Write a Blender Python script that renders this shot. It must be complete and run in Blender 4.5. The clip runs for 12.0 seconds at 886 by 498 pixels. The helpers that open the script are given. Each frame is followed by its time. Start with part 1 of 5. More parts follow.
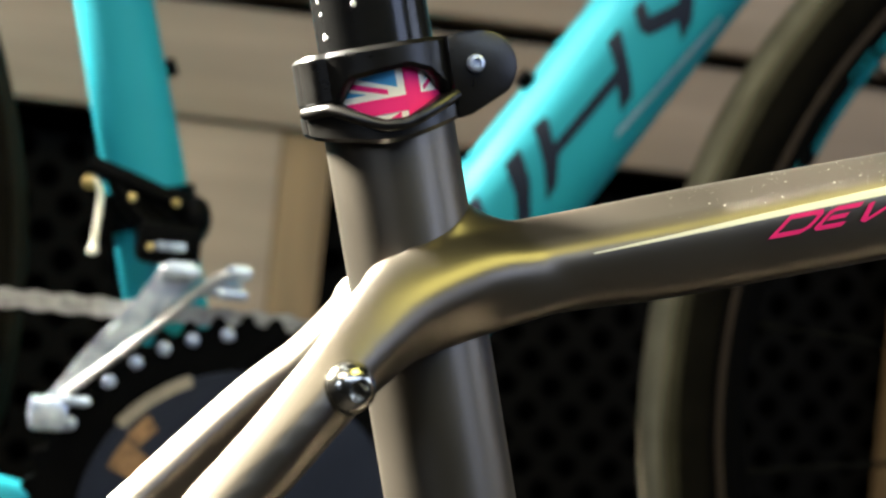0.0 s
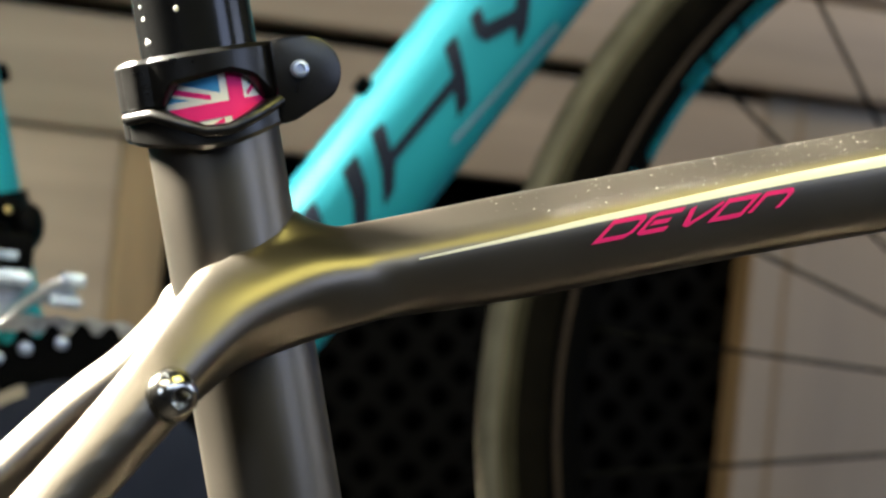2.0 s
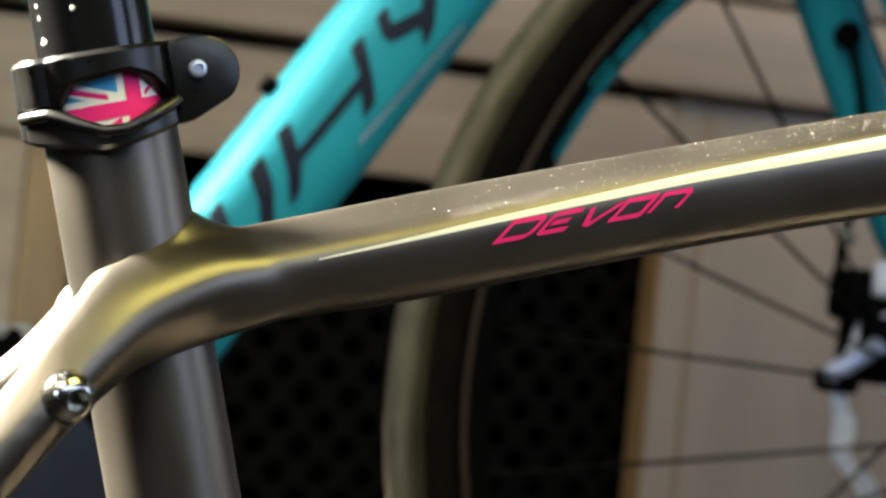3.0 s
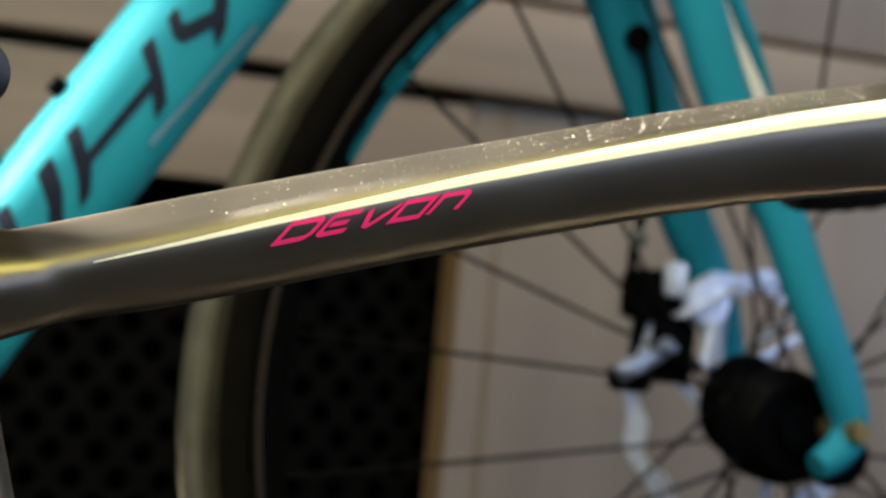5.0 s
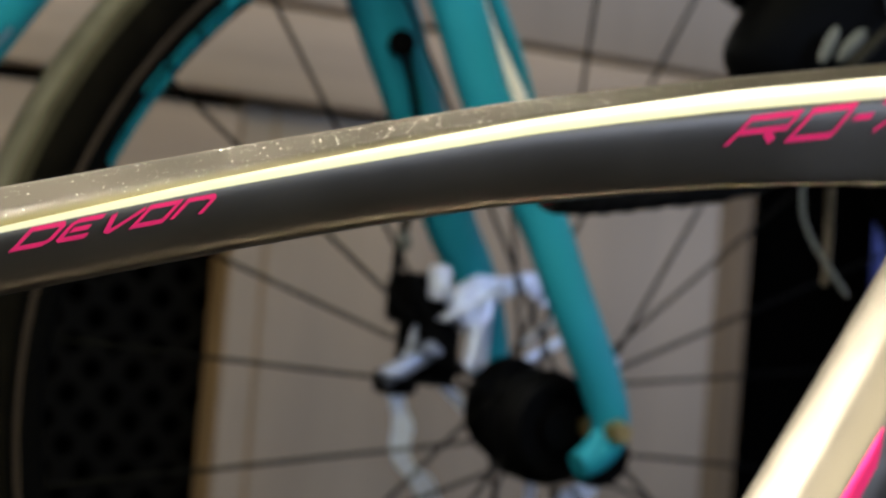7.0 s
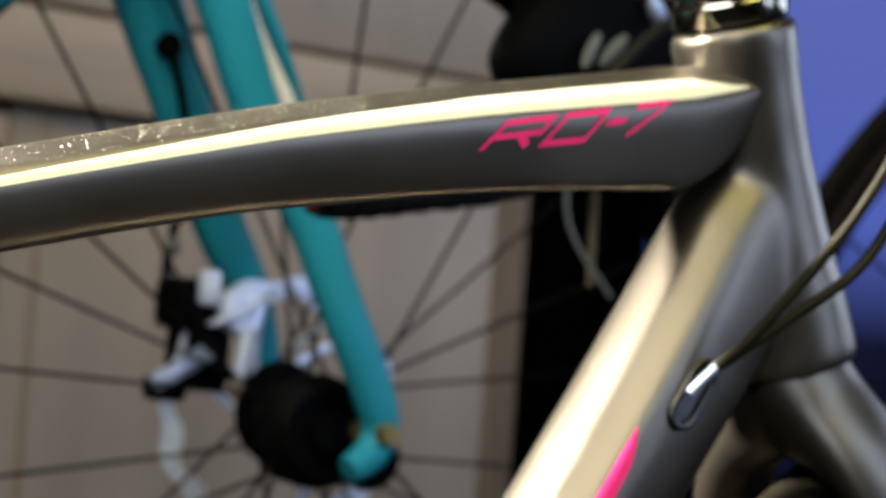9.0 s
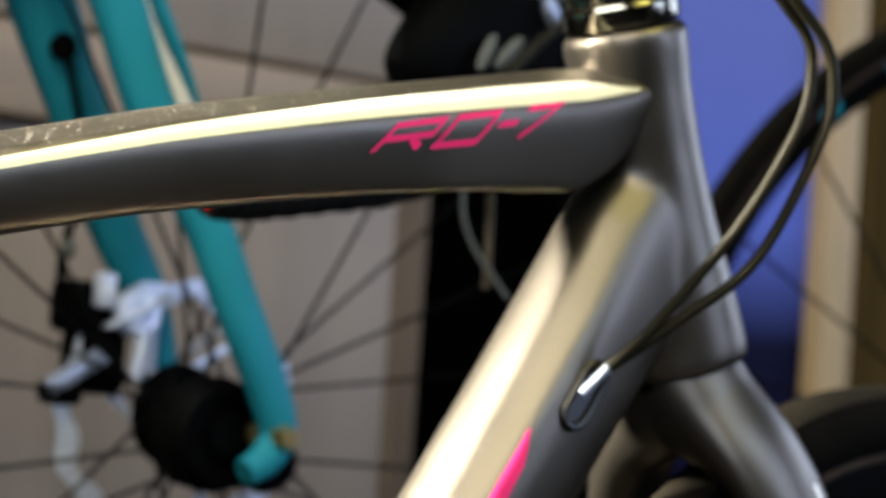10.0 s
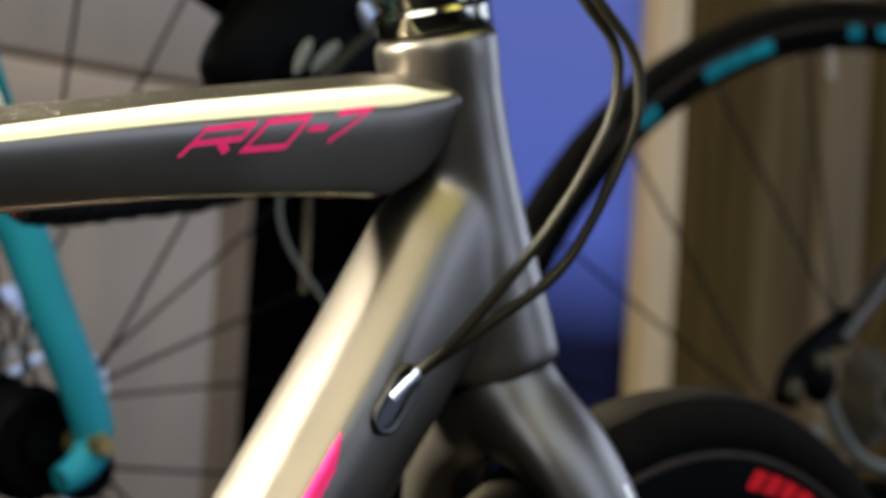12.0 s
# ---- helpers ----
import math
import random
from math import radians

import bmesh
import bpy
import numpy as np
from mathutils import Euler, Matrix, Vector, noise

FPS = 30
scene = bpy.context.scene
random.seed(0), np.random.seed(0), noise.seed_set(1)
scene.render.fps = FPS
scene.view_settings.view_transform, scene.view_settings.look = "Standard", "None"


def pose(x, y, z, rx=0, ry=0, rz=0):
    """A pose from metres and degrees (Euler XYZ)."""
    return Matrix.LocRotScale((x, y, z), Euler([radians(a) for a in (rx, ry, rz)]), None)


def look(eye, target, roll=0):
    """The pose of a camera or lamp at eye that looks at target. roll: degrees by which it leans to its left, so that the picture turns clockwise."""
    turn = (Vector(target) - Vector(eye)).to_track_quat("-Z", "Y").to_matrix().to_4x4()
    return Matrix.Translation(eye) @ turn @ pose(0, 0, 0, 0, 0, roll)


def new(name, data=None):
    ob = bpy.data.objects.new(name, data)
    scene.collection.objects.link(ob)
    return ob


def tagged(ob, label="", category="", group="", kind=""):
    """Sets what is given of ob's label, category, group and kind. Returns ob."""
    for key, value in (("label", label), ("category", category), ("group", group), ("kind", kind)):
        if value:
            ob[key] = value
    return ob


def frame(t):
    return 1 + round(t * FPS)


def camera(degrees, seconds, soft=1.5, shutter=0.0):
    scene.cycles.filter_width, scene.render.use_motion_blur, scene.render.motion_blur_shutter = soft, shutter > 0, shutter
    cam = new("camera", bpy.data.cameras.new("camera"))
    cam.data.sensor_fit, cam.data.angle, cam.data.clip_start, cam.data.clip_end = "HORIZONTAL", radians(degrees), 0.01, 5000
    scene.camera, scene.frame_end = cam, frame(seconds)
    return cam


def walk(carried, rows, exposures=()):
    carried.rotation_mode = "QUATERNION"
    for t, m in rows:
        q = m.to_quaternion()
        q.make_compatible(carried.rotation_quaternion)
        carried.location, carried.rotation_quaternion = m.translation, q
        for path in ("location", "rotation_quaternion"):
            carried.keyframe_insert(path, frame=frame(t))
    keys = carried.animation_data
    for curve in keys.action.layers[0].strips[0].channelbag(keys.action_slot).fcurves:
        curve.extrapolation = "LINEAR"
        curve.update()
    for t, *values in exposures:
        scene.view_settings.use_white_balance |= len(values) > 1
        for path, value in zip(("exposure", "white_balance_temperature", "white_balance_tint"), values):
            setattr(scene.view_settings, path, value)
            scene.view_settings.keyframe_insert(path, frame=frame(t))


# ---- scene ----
from mathutils.bvhtree import BVHTree

cam = camera(25.25, 12.0, soft=2.4)
# shallow focus on the frame of the near bike
cam.data.dof.use_dof = True
cam.data.dof.focus_distance = 0.485
cam.data.dof.aperture_fstop = 14.0
ROWS = [
    (0.0, -0.11167, -0.46495, 0.66000, 90.000, -6.000, -13.194),
    (0.5, -0.11023, -0.46526, 0.66012, 90.141, -5.950, -14.151),
    (1.0, -0.10868, -0.46564, 0.66025, 90.296, -5.895, -15.191),
    (1.5, -0.10704, -0.46607, 0.66039, 90.454, -5.834, -16.298),
    (2.0, -0.10530, -0.46656, 0.66054, 90.624, -5.768, -17.475),
    (2.5, -0.10331, -0.46716, 0.66073, 90.795, -5.688, -18.830),
    (3.0, -0.10171, -0.46769, 0.66088, 90.881, -5.622, -19.929),
    (3.2, -0.10116, -0.46788, 0.66093, 90.901, -5.598, -20.304),
    (4.8, -0.09484, -0.47035, 0.66157, 91.370, -5.308, -24.722),
    (5.0, -0.09393, -0.47076, 0.66167, 91.447, -5.263, -25.366),
    (5.5, -0.09176, -0.47177, 0.66191, 91.602, -5.151, -26.927),
    (6.0, -0.08954, -0.47288, 0.66216, 91.773, -5.030, -28.538),
    (6.5, -0.08731, -0.47408, 0.66242, 91.949, -4.902, -30.188),
    (7.0, -0.08538, -0.47519, 0.66266, 92.107, -4.786, -31.631),
    (7.5, -0.08336, -0.47642, 0.66291, 92.269, -4.657, -33.169),
    (7.7, -0.08254, -0.47694, 0.66302, 92.332, -4.603, -33.801),
    (9.3, -0.07662, -0.48110, 0.66383, 92.752, -4.176, -38.504),
    (9.5, -0.07603, -0.48155, 0.66391, 92.796, -4.130, -38.981),
    (10.0, -0.07424, -0.48299, 0.66418, 92.920, -3.984, -40.474),
    (10.5, -0.07245, -0.48450, 0.66445, 93.051, -3.831, -41.994),
    (11.0, -0.07076, -0.48601, 0.66472, 93.179, -3.677, -43.470),
    (11.5, -0.06948, -0.48721, 0.66493, 93.272, -3.555, -44.605),
    (12.0, -0.06873, -0.48793, 0.66506, 93.331, -3.482, -45.284),
]
walk(cam, [(t, pose(x, y, z, rx, ry, rz)) for t, x, y, z, rx, ry, rz in ROWS])

# ---- light ----
world = bpy.data.worlds.new("shop_air")
world.use_nodes = True
scene.world = world
world.node_tree.nodes["Background"].inputs[0].default_value = (0.9, 0.85, 0.8, 1)
world.node_tree.nodes["Background"].inputs[1].default_value = 0.0


def area_lamp(name, place, target, sx, sy, watts, colour, spread=180):
    d = bpy.data.lights.new(name, "AREA")
    d.shape, d.size, d.size_y, d.energy, d.color = "RECTANGLE", sx, sy, watts, colour
    d.spread = radians(spread)
    ob = new(name, d)
    ob.matrix_world = look(place, target)
    return ob


# all out of view: a bright lamp close by to the west, a lamp strip and a spot overhead, cool light from the shop front,
# and two added fill lights
area_lamp("display_lamp", (-1.04, 0.68, 1.40), (-0.09, 0.0, 0.62), 0.28, 0.28, 34, (1.0, 0.94, 0.80), 37)
area_lamp("ceiling_strip", (-0.60, 0.22, 2.60), (0.10, 0.40, 0.7), 1.2, 0.4, 17, (0.94, 0.96, 1.0))
area_lamp("ceiling_spot", (0.02, 0.10, 2.50), (0.04, 0.06, 0.7), 0.02, 0.02, 0.48, (1.0, 0.97, 0.84), 44)
# yellow fill added close above the frame for its olive highlights
area_lamp("yellow_fill", (0.34, -0.33, 1.30), (0.06, 0.0, 0.67), 0.46, 0.42, 0.80, (1.0, 0.93, 0.27), 70)
# broad warm fill, added to brighten the boards behind the bikes
area_lamp("wall_fill", (-0.95, -1.20, 2.45), (0.40, 0.72, 0.75), 1.6, 1.1, 43, (1.0, 0.92, 0.70))
# unseen cool sources, set where the blue reflections in the frame point
area_lamp("shop_front", (0.60, -2.35, 1.90), (0.4, 0.1, 0.7), 2.0, 0.7, 19, (0.60, 0.75, 1.0))
area_lamp("shop_window", (-1.80, -2.05, 1.30), (0.42, 0.0, 0.72), 0.8, 0.7, 13, (0.66, 0.78, 1.0))
area_lamp("shop_window", (1.55, -1.60, 1.15), (0.30, 0.0, 0.70), 0.8, 0.7, 7.5, (0.54, 0.66, 1.0))
area_lamp("shop_door", (2.75, -0.35, 1.35), (0.42, 0.0, 0.70), 1.4, 0.7, 12, (0.62, 0.73, 1.0))
scene.view_settings.exposure = 0.3


# ---- materials ----
def material(name, colour, rough=0.5, metal=0.0, vary=0.12, scale=60.0, bump=0.05, coat=0.0, speck=None, emit=0.0, spec=0.5, fine=900.0, stretch=(1, 1, 1), coat_rough=0.03):
    m = bpy.data.materials.new(name)
    m.use_nodes = True
    nt = m.node_tree
    b = nt.nodes["Principled BSDF"]
    tc = nt.nodes.new("ShaderNodeTexCoord")
    mp = nt.nodes.new("ShaderNodeMapping")
    mp.inputs["Scale"].default_value = stretch
    nt.links.new(tc.outputs["Object"], mp.inputs[0])
    n1 = nt.nodes.new("ShaderNodeTexNoise")
    n1.inputs["Scale"].default_value, n1.inputs["Detail"].default_value = scale, 4
    n2 = nt.nodes.new("ShaderNodeTexNoise")
    n2.inputs["Scale"].default_value, n2.inputs["Detail"].default_value = fine, 2
    for n in (n1, n2):
        nt.links.new(mp.outputs[0], n.inputs["Vector"])
    ramp = nt.nodes.new("ShaderNodeValToRGB")
    lo = [max(0.0, c * (1 - vary)) for c in colour]
    hi = [min(1.0, c * (1 + vary)) for c in colour]
    ramp.color_ramp.elements[0].position, ramp.color_ramp.elements[1].position = 0.3, 0.7
    ramp.color_ramp.elements[0].color, ramp.color_ramp.elements[1].color = (*lo, 1), (*hi, 1)
    nt.links.new(n1.outputs[0], ramp.inputs[0])
    last = ramp.outputs[0]
    if speck:
        cut = nt.nodes.new("ShaderNodeValToRGB")
        cut.color_ramp.elements[0].position, cut.color_ramp.elements[1].position = speck[0], speck[0] + 0.04
        nt.links.new(n2.outputs[0], cut.inputs[0])
        mix = nt.nodes.new("ShaderNodeMix")
        mix.data_type = "RGBA"
        nt.links.new(cut.outputs[0], mix.inputs[0])
        nt.links.new(last, mix.inputs[6])
        mix.inputs[7].default_value = (*speck[1], 1)
        last = mix.outputs[2]
    nt.links.new(last, b.inputs["Base Color"])
    rr = nt.nodes.new("ShaderNodeMapRange")
    rr.inputs["To Min"].default_value, rr.inputs["To Max"].default_value = max(0.02, rough - 0.06), min(1, rough + 0.08)
    nt.links.new(n1.outputs[0], rr.inputs[0])
    nt.links.new(rr.outputs[0], b.inputs["Roughness"])
    b.inputs["Metallic"].default_value = metal
    b.inputs["Coat Weight"].default_value, b.inputs["Coat Roughness"].default_value = coat, coat_rough
    b.inputs["Specular IOR Level"].default_value = spec
    if bump:
        bn = nt.nodes.new("ShaderNodeBump")
        bn.inputs["Strength"].default_value, bn.inputs["Distance"].default_value = bump, 0.001
        nt.links.new(n2.outputs[0], bn.inputs["Height"])
        nt.links.new(bn.outputs[0], b.inputs["Normal"])
    if emit:
        nt.links.new(last, b.inputs["Emission Color"])
        b.inputs["Emission Strength"].default_value = emit
    return m


M_GREY = material("satin_gunmetal_paint", (0.130, 0.114, 0.092), 0.365, 0.95, 0.05, 30, 0.05, coat=0.06, fine=2500, coat_rough=0.22)
M_CREAM = material("cream_decal", (0.66, 0.63, 0.49), 0.4, 0, 0.03)
M_PINK = material("magenta_decal", (0.74, 0.026, 0.165), 0.6, 0, 0.04, spec=0.12)
M_BLACKSATIN = material("satin_black_alloy", (0.0040, 0.0036, 0.0031), 0.29, 0.0, 0.2, 200, 0.05, spec=0.38)
M_GLOSS = material("gloss_black", (0.006, 0.006, 0.006), 0.14, 0.0, 0.2, 40, 0.01, coat=0.05, stretch=(1, 1, 0.2), spec=0.32)
M_HEADSET = material("polished_dark_alloy", (0.24, 0.22, 0.17), 0.14, 1.0, 0.08, 60, 0.01)
M_STEEL = material("polished_steel", (0.45, 0.43, 0.38), 0.16, 1.0, 0.05)
M_ALLOY = material("silver_alloy", (0.42, 0.48, 0.62), 0.36, 0.65, 0.1, 120)
M_BRASS = material("brass_nut", (0.42, 0.31, 0.12), 0.35, 0.8, 0.1)
M_TEAL = material("turquoise_paint", (0.014, 0.25, 0.315), 0.50, 0.0, 0.06, 12, 0.01, spec=0.15)
M_NAVY = material("dark_navy_decal", (0.010, 0.013, 0.024), 0.4, spec=0.15)
M_RUBBER = material("black_tyre_rubber", (0.005, 0.0043, 0.0030), 0.9, 0, 0.25, 80, 0.2, spec=0.02)
M_SIDEWALL = material("grey_tyre_tread", (0.15, 0.138, 0.098), 0.75, 0, 0.2, 60, 0.2, spec=0.15)
M_RIM = material("black_rim", (0.0016, 0.0016, 0.0016), 0.85, 0, spec=0.02)
M_RIMLIP = material("brown_rim_edge", (0.028, 0.021, 0.016), 0.7, 0, 0.2, 60, spec=0.04)
M_TEALDECAL = material("teal_rim_decal", (0.010, 0.20, 0.24), 0.6, spec=0.04)
M_PLASTIC = material("black_plastic", (0.0014, 0.0014, 0.0014), 0.5, spec=0.03)
# soft shading over the tyre shoulders, stepped into two rubber colours
M_SHOULDER = material("tyre_shading_mid", (0.075, 0.068, 0.044), 0.8, 0, 0.25, 70, 0.2, spec=0.08)
M_SHOULDERLOW = material("tyre_shading_dark", (0.028, 0.025, 0.015), 0.85, 0, 0.25, 70, 0.2, spec=0.05)
M_TREADBLACK = material("black_tyre_tread", (0.012, 0.010, 0.007), 0.9, 0, 0.25, 90, 0.2, spec=0.04)
# the blue in this base colour stands in for cool reflections on bare steel
M_ROTOR = material("bright_brake_steel", (0.74, 0.81, 1.0), 0.38, 0.40, 0.12, 90)
M_CABLE = material("black_cable_sleeve", (0.014, 0.0122, 0.006), 0.5, 0, 0.1, 80, 0.02, spec=0.12)
M_TAPE = material("black_bar_tape", (0.0035, 0.0033, 0.003), 0.75, 0, 0.3, 150, 0.3, spec=0.2)
M_SPOKE = material("black_spoke", (0.002, 0.002, 0.002), 0.5, 0.0, spec=0.05)
M_CHAIN = material("worn_chain_steel", (0.38, 0.37, 0.36), 0.36, 0.6, 0.35, 300)
# bluish base and strong mottling imitate reflections in the polished plate
M_CAGE = material("polished_cage_steel", (0.50, 0.57, 0.80), 0.24, 0.5, 0.6, 90)
# upright bands of tone imitate blurred shadows and reflections across the board
M_BOARD = material("grey_melamine", (0.29, 0.227, 0.165), 0.5, 0, 0.13, 3, 0.02, stretch=(6, 6, 0.6))
M_PLANK = material("grey_brown_plank", (0.36, 0.27, 0.185), 0.6, 0, 0.16, 5, 0.06, stretch=(0.7, 6, 9))
M_EDGE = material("raw_ply_edge", (0.25, 0.155, 0.068), 0.6, 0, 0.12, 20, 0.05, stretch=(8, 8, 0.6))
M_DARKEDGE = material("brown_wood_edge", (0.26, 0.17, 0.08), 0.6, 0, 0.15, 20, 0.05, stretch=(8, 8, 0.6))
M_PERF = material("black_perforated_steel", (0.0046, 0.0042, 0.0034), 0.6, 0.0, 0.15, 30, spec=0.03)
M_BATTEN = material("dark_brown_batten", (0.13, 0.085, 0.04), 0.6, 0, 0.2, 20, 0.05, stretch=(8, 8, 0.6))
M_BLACKVOID = material("black_backing", (0.001, 0.001, 0.001), 0.9, spec=0.0)
M_BLUE = material("blue_poster_sheet", (0.078, 0.106, 0.215), 0.5, 0, 0.1, 4, 0.0, spec=0.06)
# the base colour is navy at the foot of the sheet and mid blue from z 0.81 up
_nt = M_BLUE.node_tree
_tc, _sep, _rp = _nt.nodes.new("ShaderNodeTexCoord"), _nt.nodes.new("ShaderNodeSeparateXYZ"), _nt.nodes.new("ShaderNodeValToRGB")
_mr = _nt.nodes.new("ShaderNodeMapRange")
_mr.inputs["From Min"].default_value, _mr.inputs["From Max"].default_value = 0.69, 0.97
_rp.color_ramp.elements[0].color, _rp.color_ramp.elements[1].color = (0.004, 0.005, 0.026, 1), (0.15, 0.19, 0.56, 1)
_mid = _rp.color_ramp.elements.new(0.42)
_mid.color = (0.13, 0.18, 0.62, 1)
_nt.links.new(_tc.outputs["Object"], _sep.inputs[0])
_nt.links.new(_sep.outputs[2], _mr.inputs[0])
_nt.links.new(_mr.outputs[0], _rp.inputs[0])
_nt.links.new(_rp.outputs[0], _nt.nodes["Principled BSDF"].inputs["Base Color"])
M_PINE = material("pale_pine_batten", (0.50, 0.35, 0.17), 0.6, 0, 0.12, 12, 0.05, stretch=(8, 8, 0.5))
M_BROWN = material("brown_timber", (0.062, 0.038, 0.010), 0.85, 0, 0.45, 9, 0.05, stretch=(7, 7, 0.35), spec=0.04)
M_WORNBROWN = material("worn_brown_timber", (0.090, 0.060, 0.025), 0.85, 0, 0.4, 9, 0.05, stretch=(7, 7, 0.35), spec=0.04)
M_GREYBROWN = material("weathered_timber", (0.14, 0.0999, 0.0527), 0.8, 0, 0.3, 9, 0.05, stretch=(7, 7, 0.35), spec=0.06)
M_FLOOR = material("dark_shop_floor", (0.016, 0.015, 0.014), 0.8, 0, 0.15, 6, spec=0.02)
M_WALL = material("brown_shop_wall", (0.04, 0.036, 0.03), 0.9, 0, 0.05, 3, spec=0.02)
M_DARKWALL = material("dark_shop_wall", (0.014, 0.0135, 0.0125), 0.9, 0, 0.1, 3, spec=0.02)
M_RED = material("red_decal", (0.6, 0.010, 0.016), 0.7, spec=0.03)
M_WHITE = material("white_decal", (0.8, 0.8, 0.76), 0.4)
M_FLAGBLUE = material("sky_blue_enamel", (0.07, 0.33, 0.55), 0.3)
M_FLAGWHITE = material("white_enamel", (0.82, 0.79, 0.66), 0.3)
M_LEVERBACK = material("dull_beige_lever", (0.05, 0.041, 0.028), 0.55, 0, 0.2, 90, spec=0.15)
M_LEVER = material("dull_grey_lever", (0.10, 0.105, 0.09), 0.5, 0, 0.1, 80, spec=0.2)
M_COG = material("dirty_brown_sprockets", (0.045, 0.036, 0.02), 0.6, 0, 0.3, 90, spec=0.15)
M_PRINT = material("faded_print", (0.26, 0.225, 0.18), 0.6, 0, 0.2, 200, spec=0.1)
M_DUST = material("pale_dust_flakes", (0.62, 0.60, 0.53), 0.8)


# ---- building helpers ----
def part(name, bm, mat, parent=None, label="", smooth=True):
    me = bpy.data.meshes.new(name)
    bmesh.ops.recalc_face_normals(bm, faces=bm.faces)
    bm.to_mesh(me)
    bm.free()
    for f in me.polygons:
        f.use_smooth = smooth
    if smooth:
        me.set_sharp_from_angle(angle=radians(40))
    me.materials.append(mat)
    ob = new(name, me)
    if parent:
        ob.parent = parent
    if label:
        ob["label"] = label
    return ob


def thing(name, label, category, group="", kind=""):
    return tagged(new(name), label, category, group, kind)


def add_loft(bm, rings, closed=False, caps=True):
    """Skin a list of rings (each a list of points) into bm."""
    vs = [[bm.verts.new(p) for p in r] for r in rings]
    n = len(rings[0])
    k = len(vs)
    for i in range(k if closed else k - 1):
        a, b = vs[i], vs[(i + 1) % k]
        for j in range(n):
            bm.faces.new((a[j], a[(j + 1) % n], b[(j + 1) % n], b[j]))
    if caps and not closed:
        bm.faces.new(vs[0])
        bm.faces.new(vs[-1][::-1])
    return vs


def spline(points, steps=8):
    """Catmull-Rom through points of any dimension."""
    P = np.array(points, float)
    P = np.vstack([2 * P[0] - P[1], P, 2 * P[-1] - P[-2]])
    out = []
    for i in range(1, len(P) - 2):
        for k in range(steps):
            t = k / steps
            a, b, c, d = P[i - 1:i + 3]
            out.append(0.5 * (2 * b + (c - a) * t + (2 * a - 5 * b + 4 * c - d) * t * t + (3 * b - a - 3 * c + d) * t ** 3))
    out.append(P[-2])
    return np.array(out)


def tube_rings(path, radii, seg=20, up=(0, 0, 1), closed=False):
    """Rings round a path; radii: one number, or per point (side, upright)."""
    P = np.array(path, float)
    n = len(P)
    rings = []
    for i in range(n):
        if closed:
            d = P[(i + 1) % n] - P[i - 1]
        else:
            d = P[min(i + 1, n - 1)] - P[max(i - 1, 0)]
        d = d / np.linalg.norm(d)
        u = np.array(up, float)
        s = np.cross(d, u)
        s /= np.linalg.norm(s)
        w = np.cross(s, d)
        r = radii if np.isscalar(radii) else radii[i]
        rs, ru = (r, r) if np.isscalar(r) else r
        rings.append([P[i] + s * rs * math.cos(a) + w * ru * math.sin(a) for a in np.linspace(0, 2 * math.pi, seg, endpoint=False)])
    return rings


def tube(bm, path, radii, seg=20, up=(0, 0, 1), closed=False):
    add_loft(bm, tube_rings(path, radii, seg, up, closed), closed)


def rod(bm, a, b, r, seg=12, r2=None):
    a, b = np.array(a, float), np.array(b, float)
    d = b - a
    up = (0, 0, 1) if abs(d[2]) < 0.9 * np.linalg.norm(d) else (1, 0, 0)
    tube(bm, [a, b], [r, r if r2 is None else r2], seg, up)


def box(bm, lo, hi, bevel=0.0):
    lo, hi = Vector(lo), Vector(hi)
    g = bmesh.ops.create_cube(bm, size=1, matrix=Matrix.Translation((lo + hi) / 2) @ Matrix.Diagonal((*(hi - lo), 1)))
    if bevel:
        es = list({e for v in g["verts"] for e in v.link_edges})
        bmesh.ops.bevel(bm, geom=es, offset=bevel, segments=2, affect="EDGES", profile=0.5)


def ball(bm, c, r, sx=1, sy=1, sz=1):
    bmesh.ops.create_uvsphere(bm, u_segments=20, v_segments=12, radius=r, matrix=Matrix.Translation(c) @ Matrix.Diagonal((sx, sy, sz, 1)))


def prism(bm, outline, frame_m, depth):
    """A flat outline (x, y) swept from z=0 to depth in frame_m."""
    a = [bm.verts.new(frame_m @ Vector((x, y, 0))) for x, y in outline]
    b = [bm.verts.new(frame_m @ Vector((x, y, depth))) for x, y in outline]
    n = len(outline)
    bm.faces.new(a[::-1])
    bm.faces.new(b)
    for i in range(n):
        bm.faces.new((a[i], a[(i + 1) % n], b[(i + 1) % n], b[i]))


def lathe(bm, profile, m, seg=48, a0=0.0, a1=2 * math.pi):
    """Turn a closed profile of (radius, height) round the z axis of m."""
    full = abs(a1 - a0 - 2 * math.pi) < 1e-6
    rings = [[m @ Vector((r * math.cos(a), r * math.sin(a), h)) for r, h in profile] for a in np.linspace(a0, a1, seg, endpoint=not full)]
    add_loft(bm, rings, closed=full)


def axis_frame(origin, zdir, xdir=(0, 0, 1)):
    z = Vector(zdir).normalized()
    x = Vector(xdir) - z * Vector(xdir).dot(z)
    x.normalize()
    y = z.cross(x)
    m = Matrix((x, y, z)).transposed().to_4x4()
    m.translation = origin
    return m


def chaikin(poly, times=2):
    P = np.array(poly, float)
    for _ in range(times):
        Q = np.roll(P, -1, axis=0)
        P = np.stack([0.75 * P + 0.25 * Q, 0.25 * P + 0.75 * Q], 1).reshape(-1, P.shape[1])
    return P


# ---- the room ----
def slab(name, lo, hi, mat, label="", kind="structure", category=""):
    bm = bmesh.new()
    box(bm, lo, hi)
    return tagged(part(name, bm, mat, smooth=False), label, category, kind=kind)


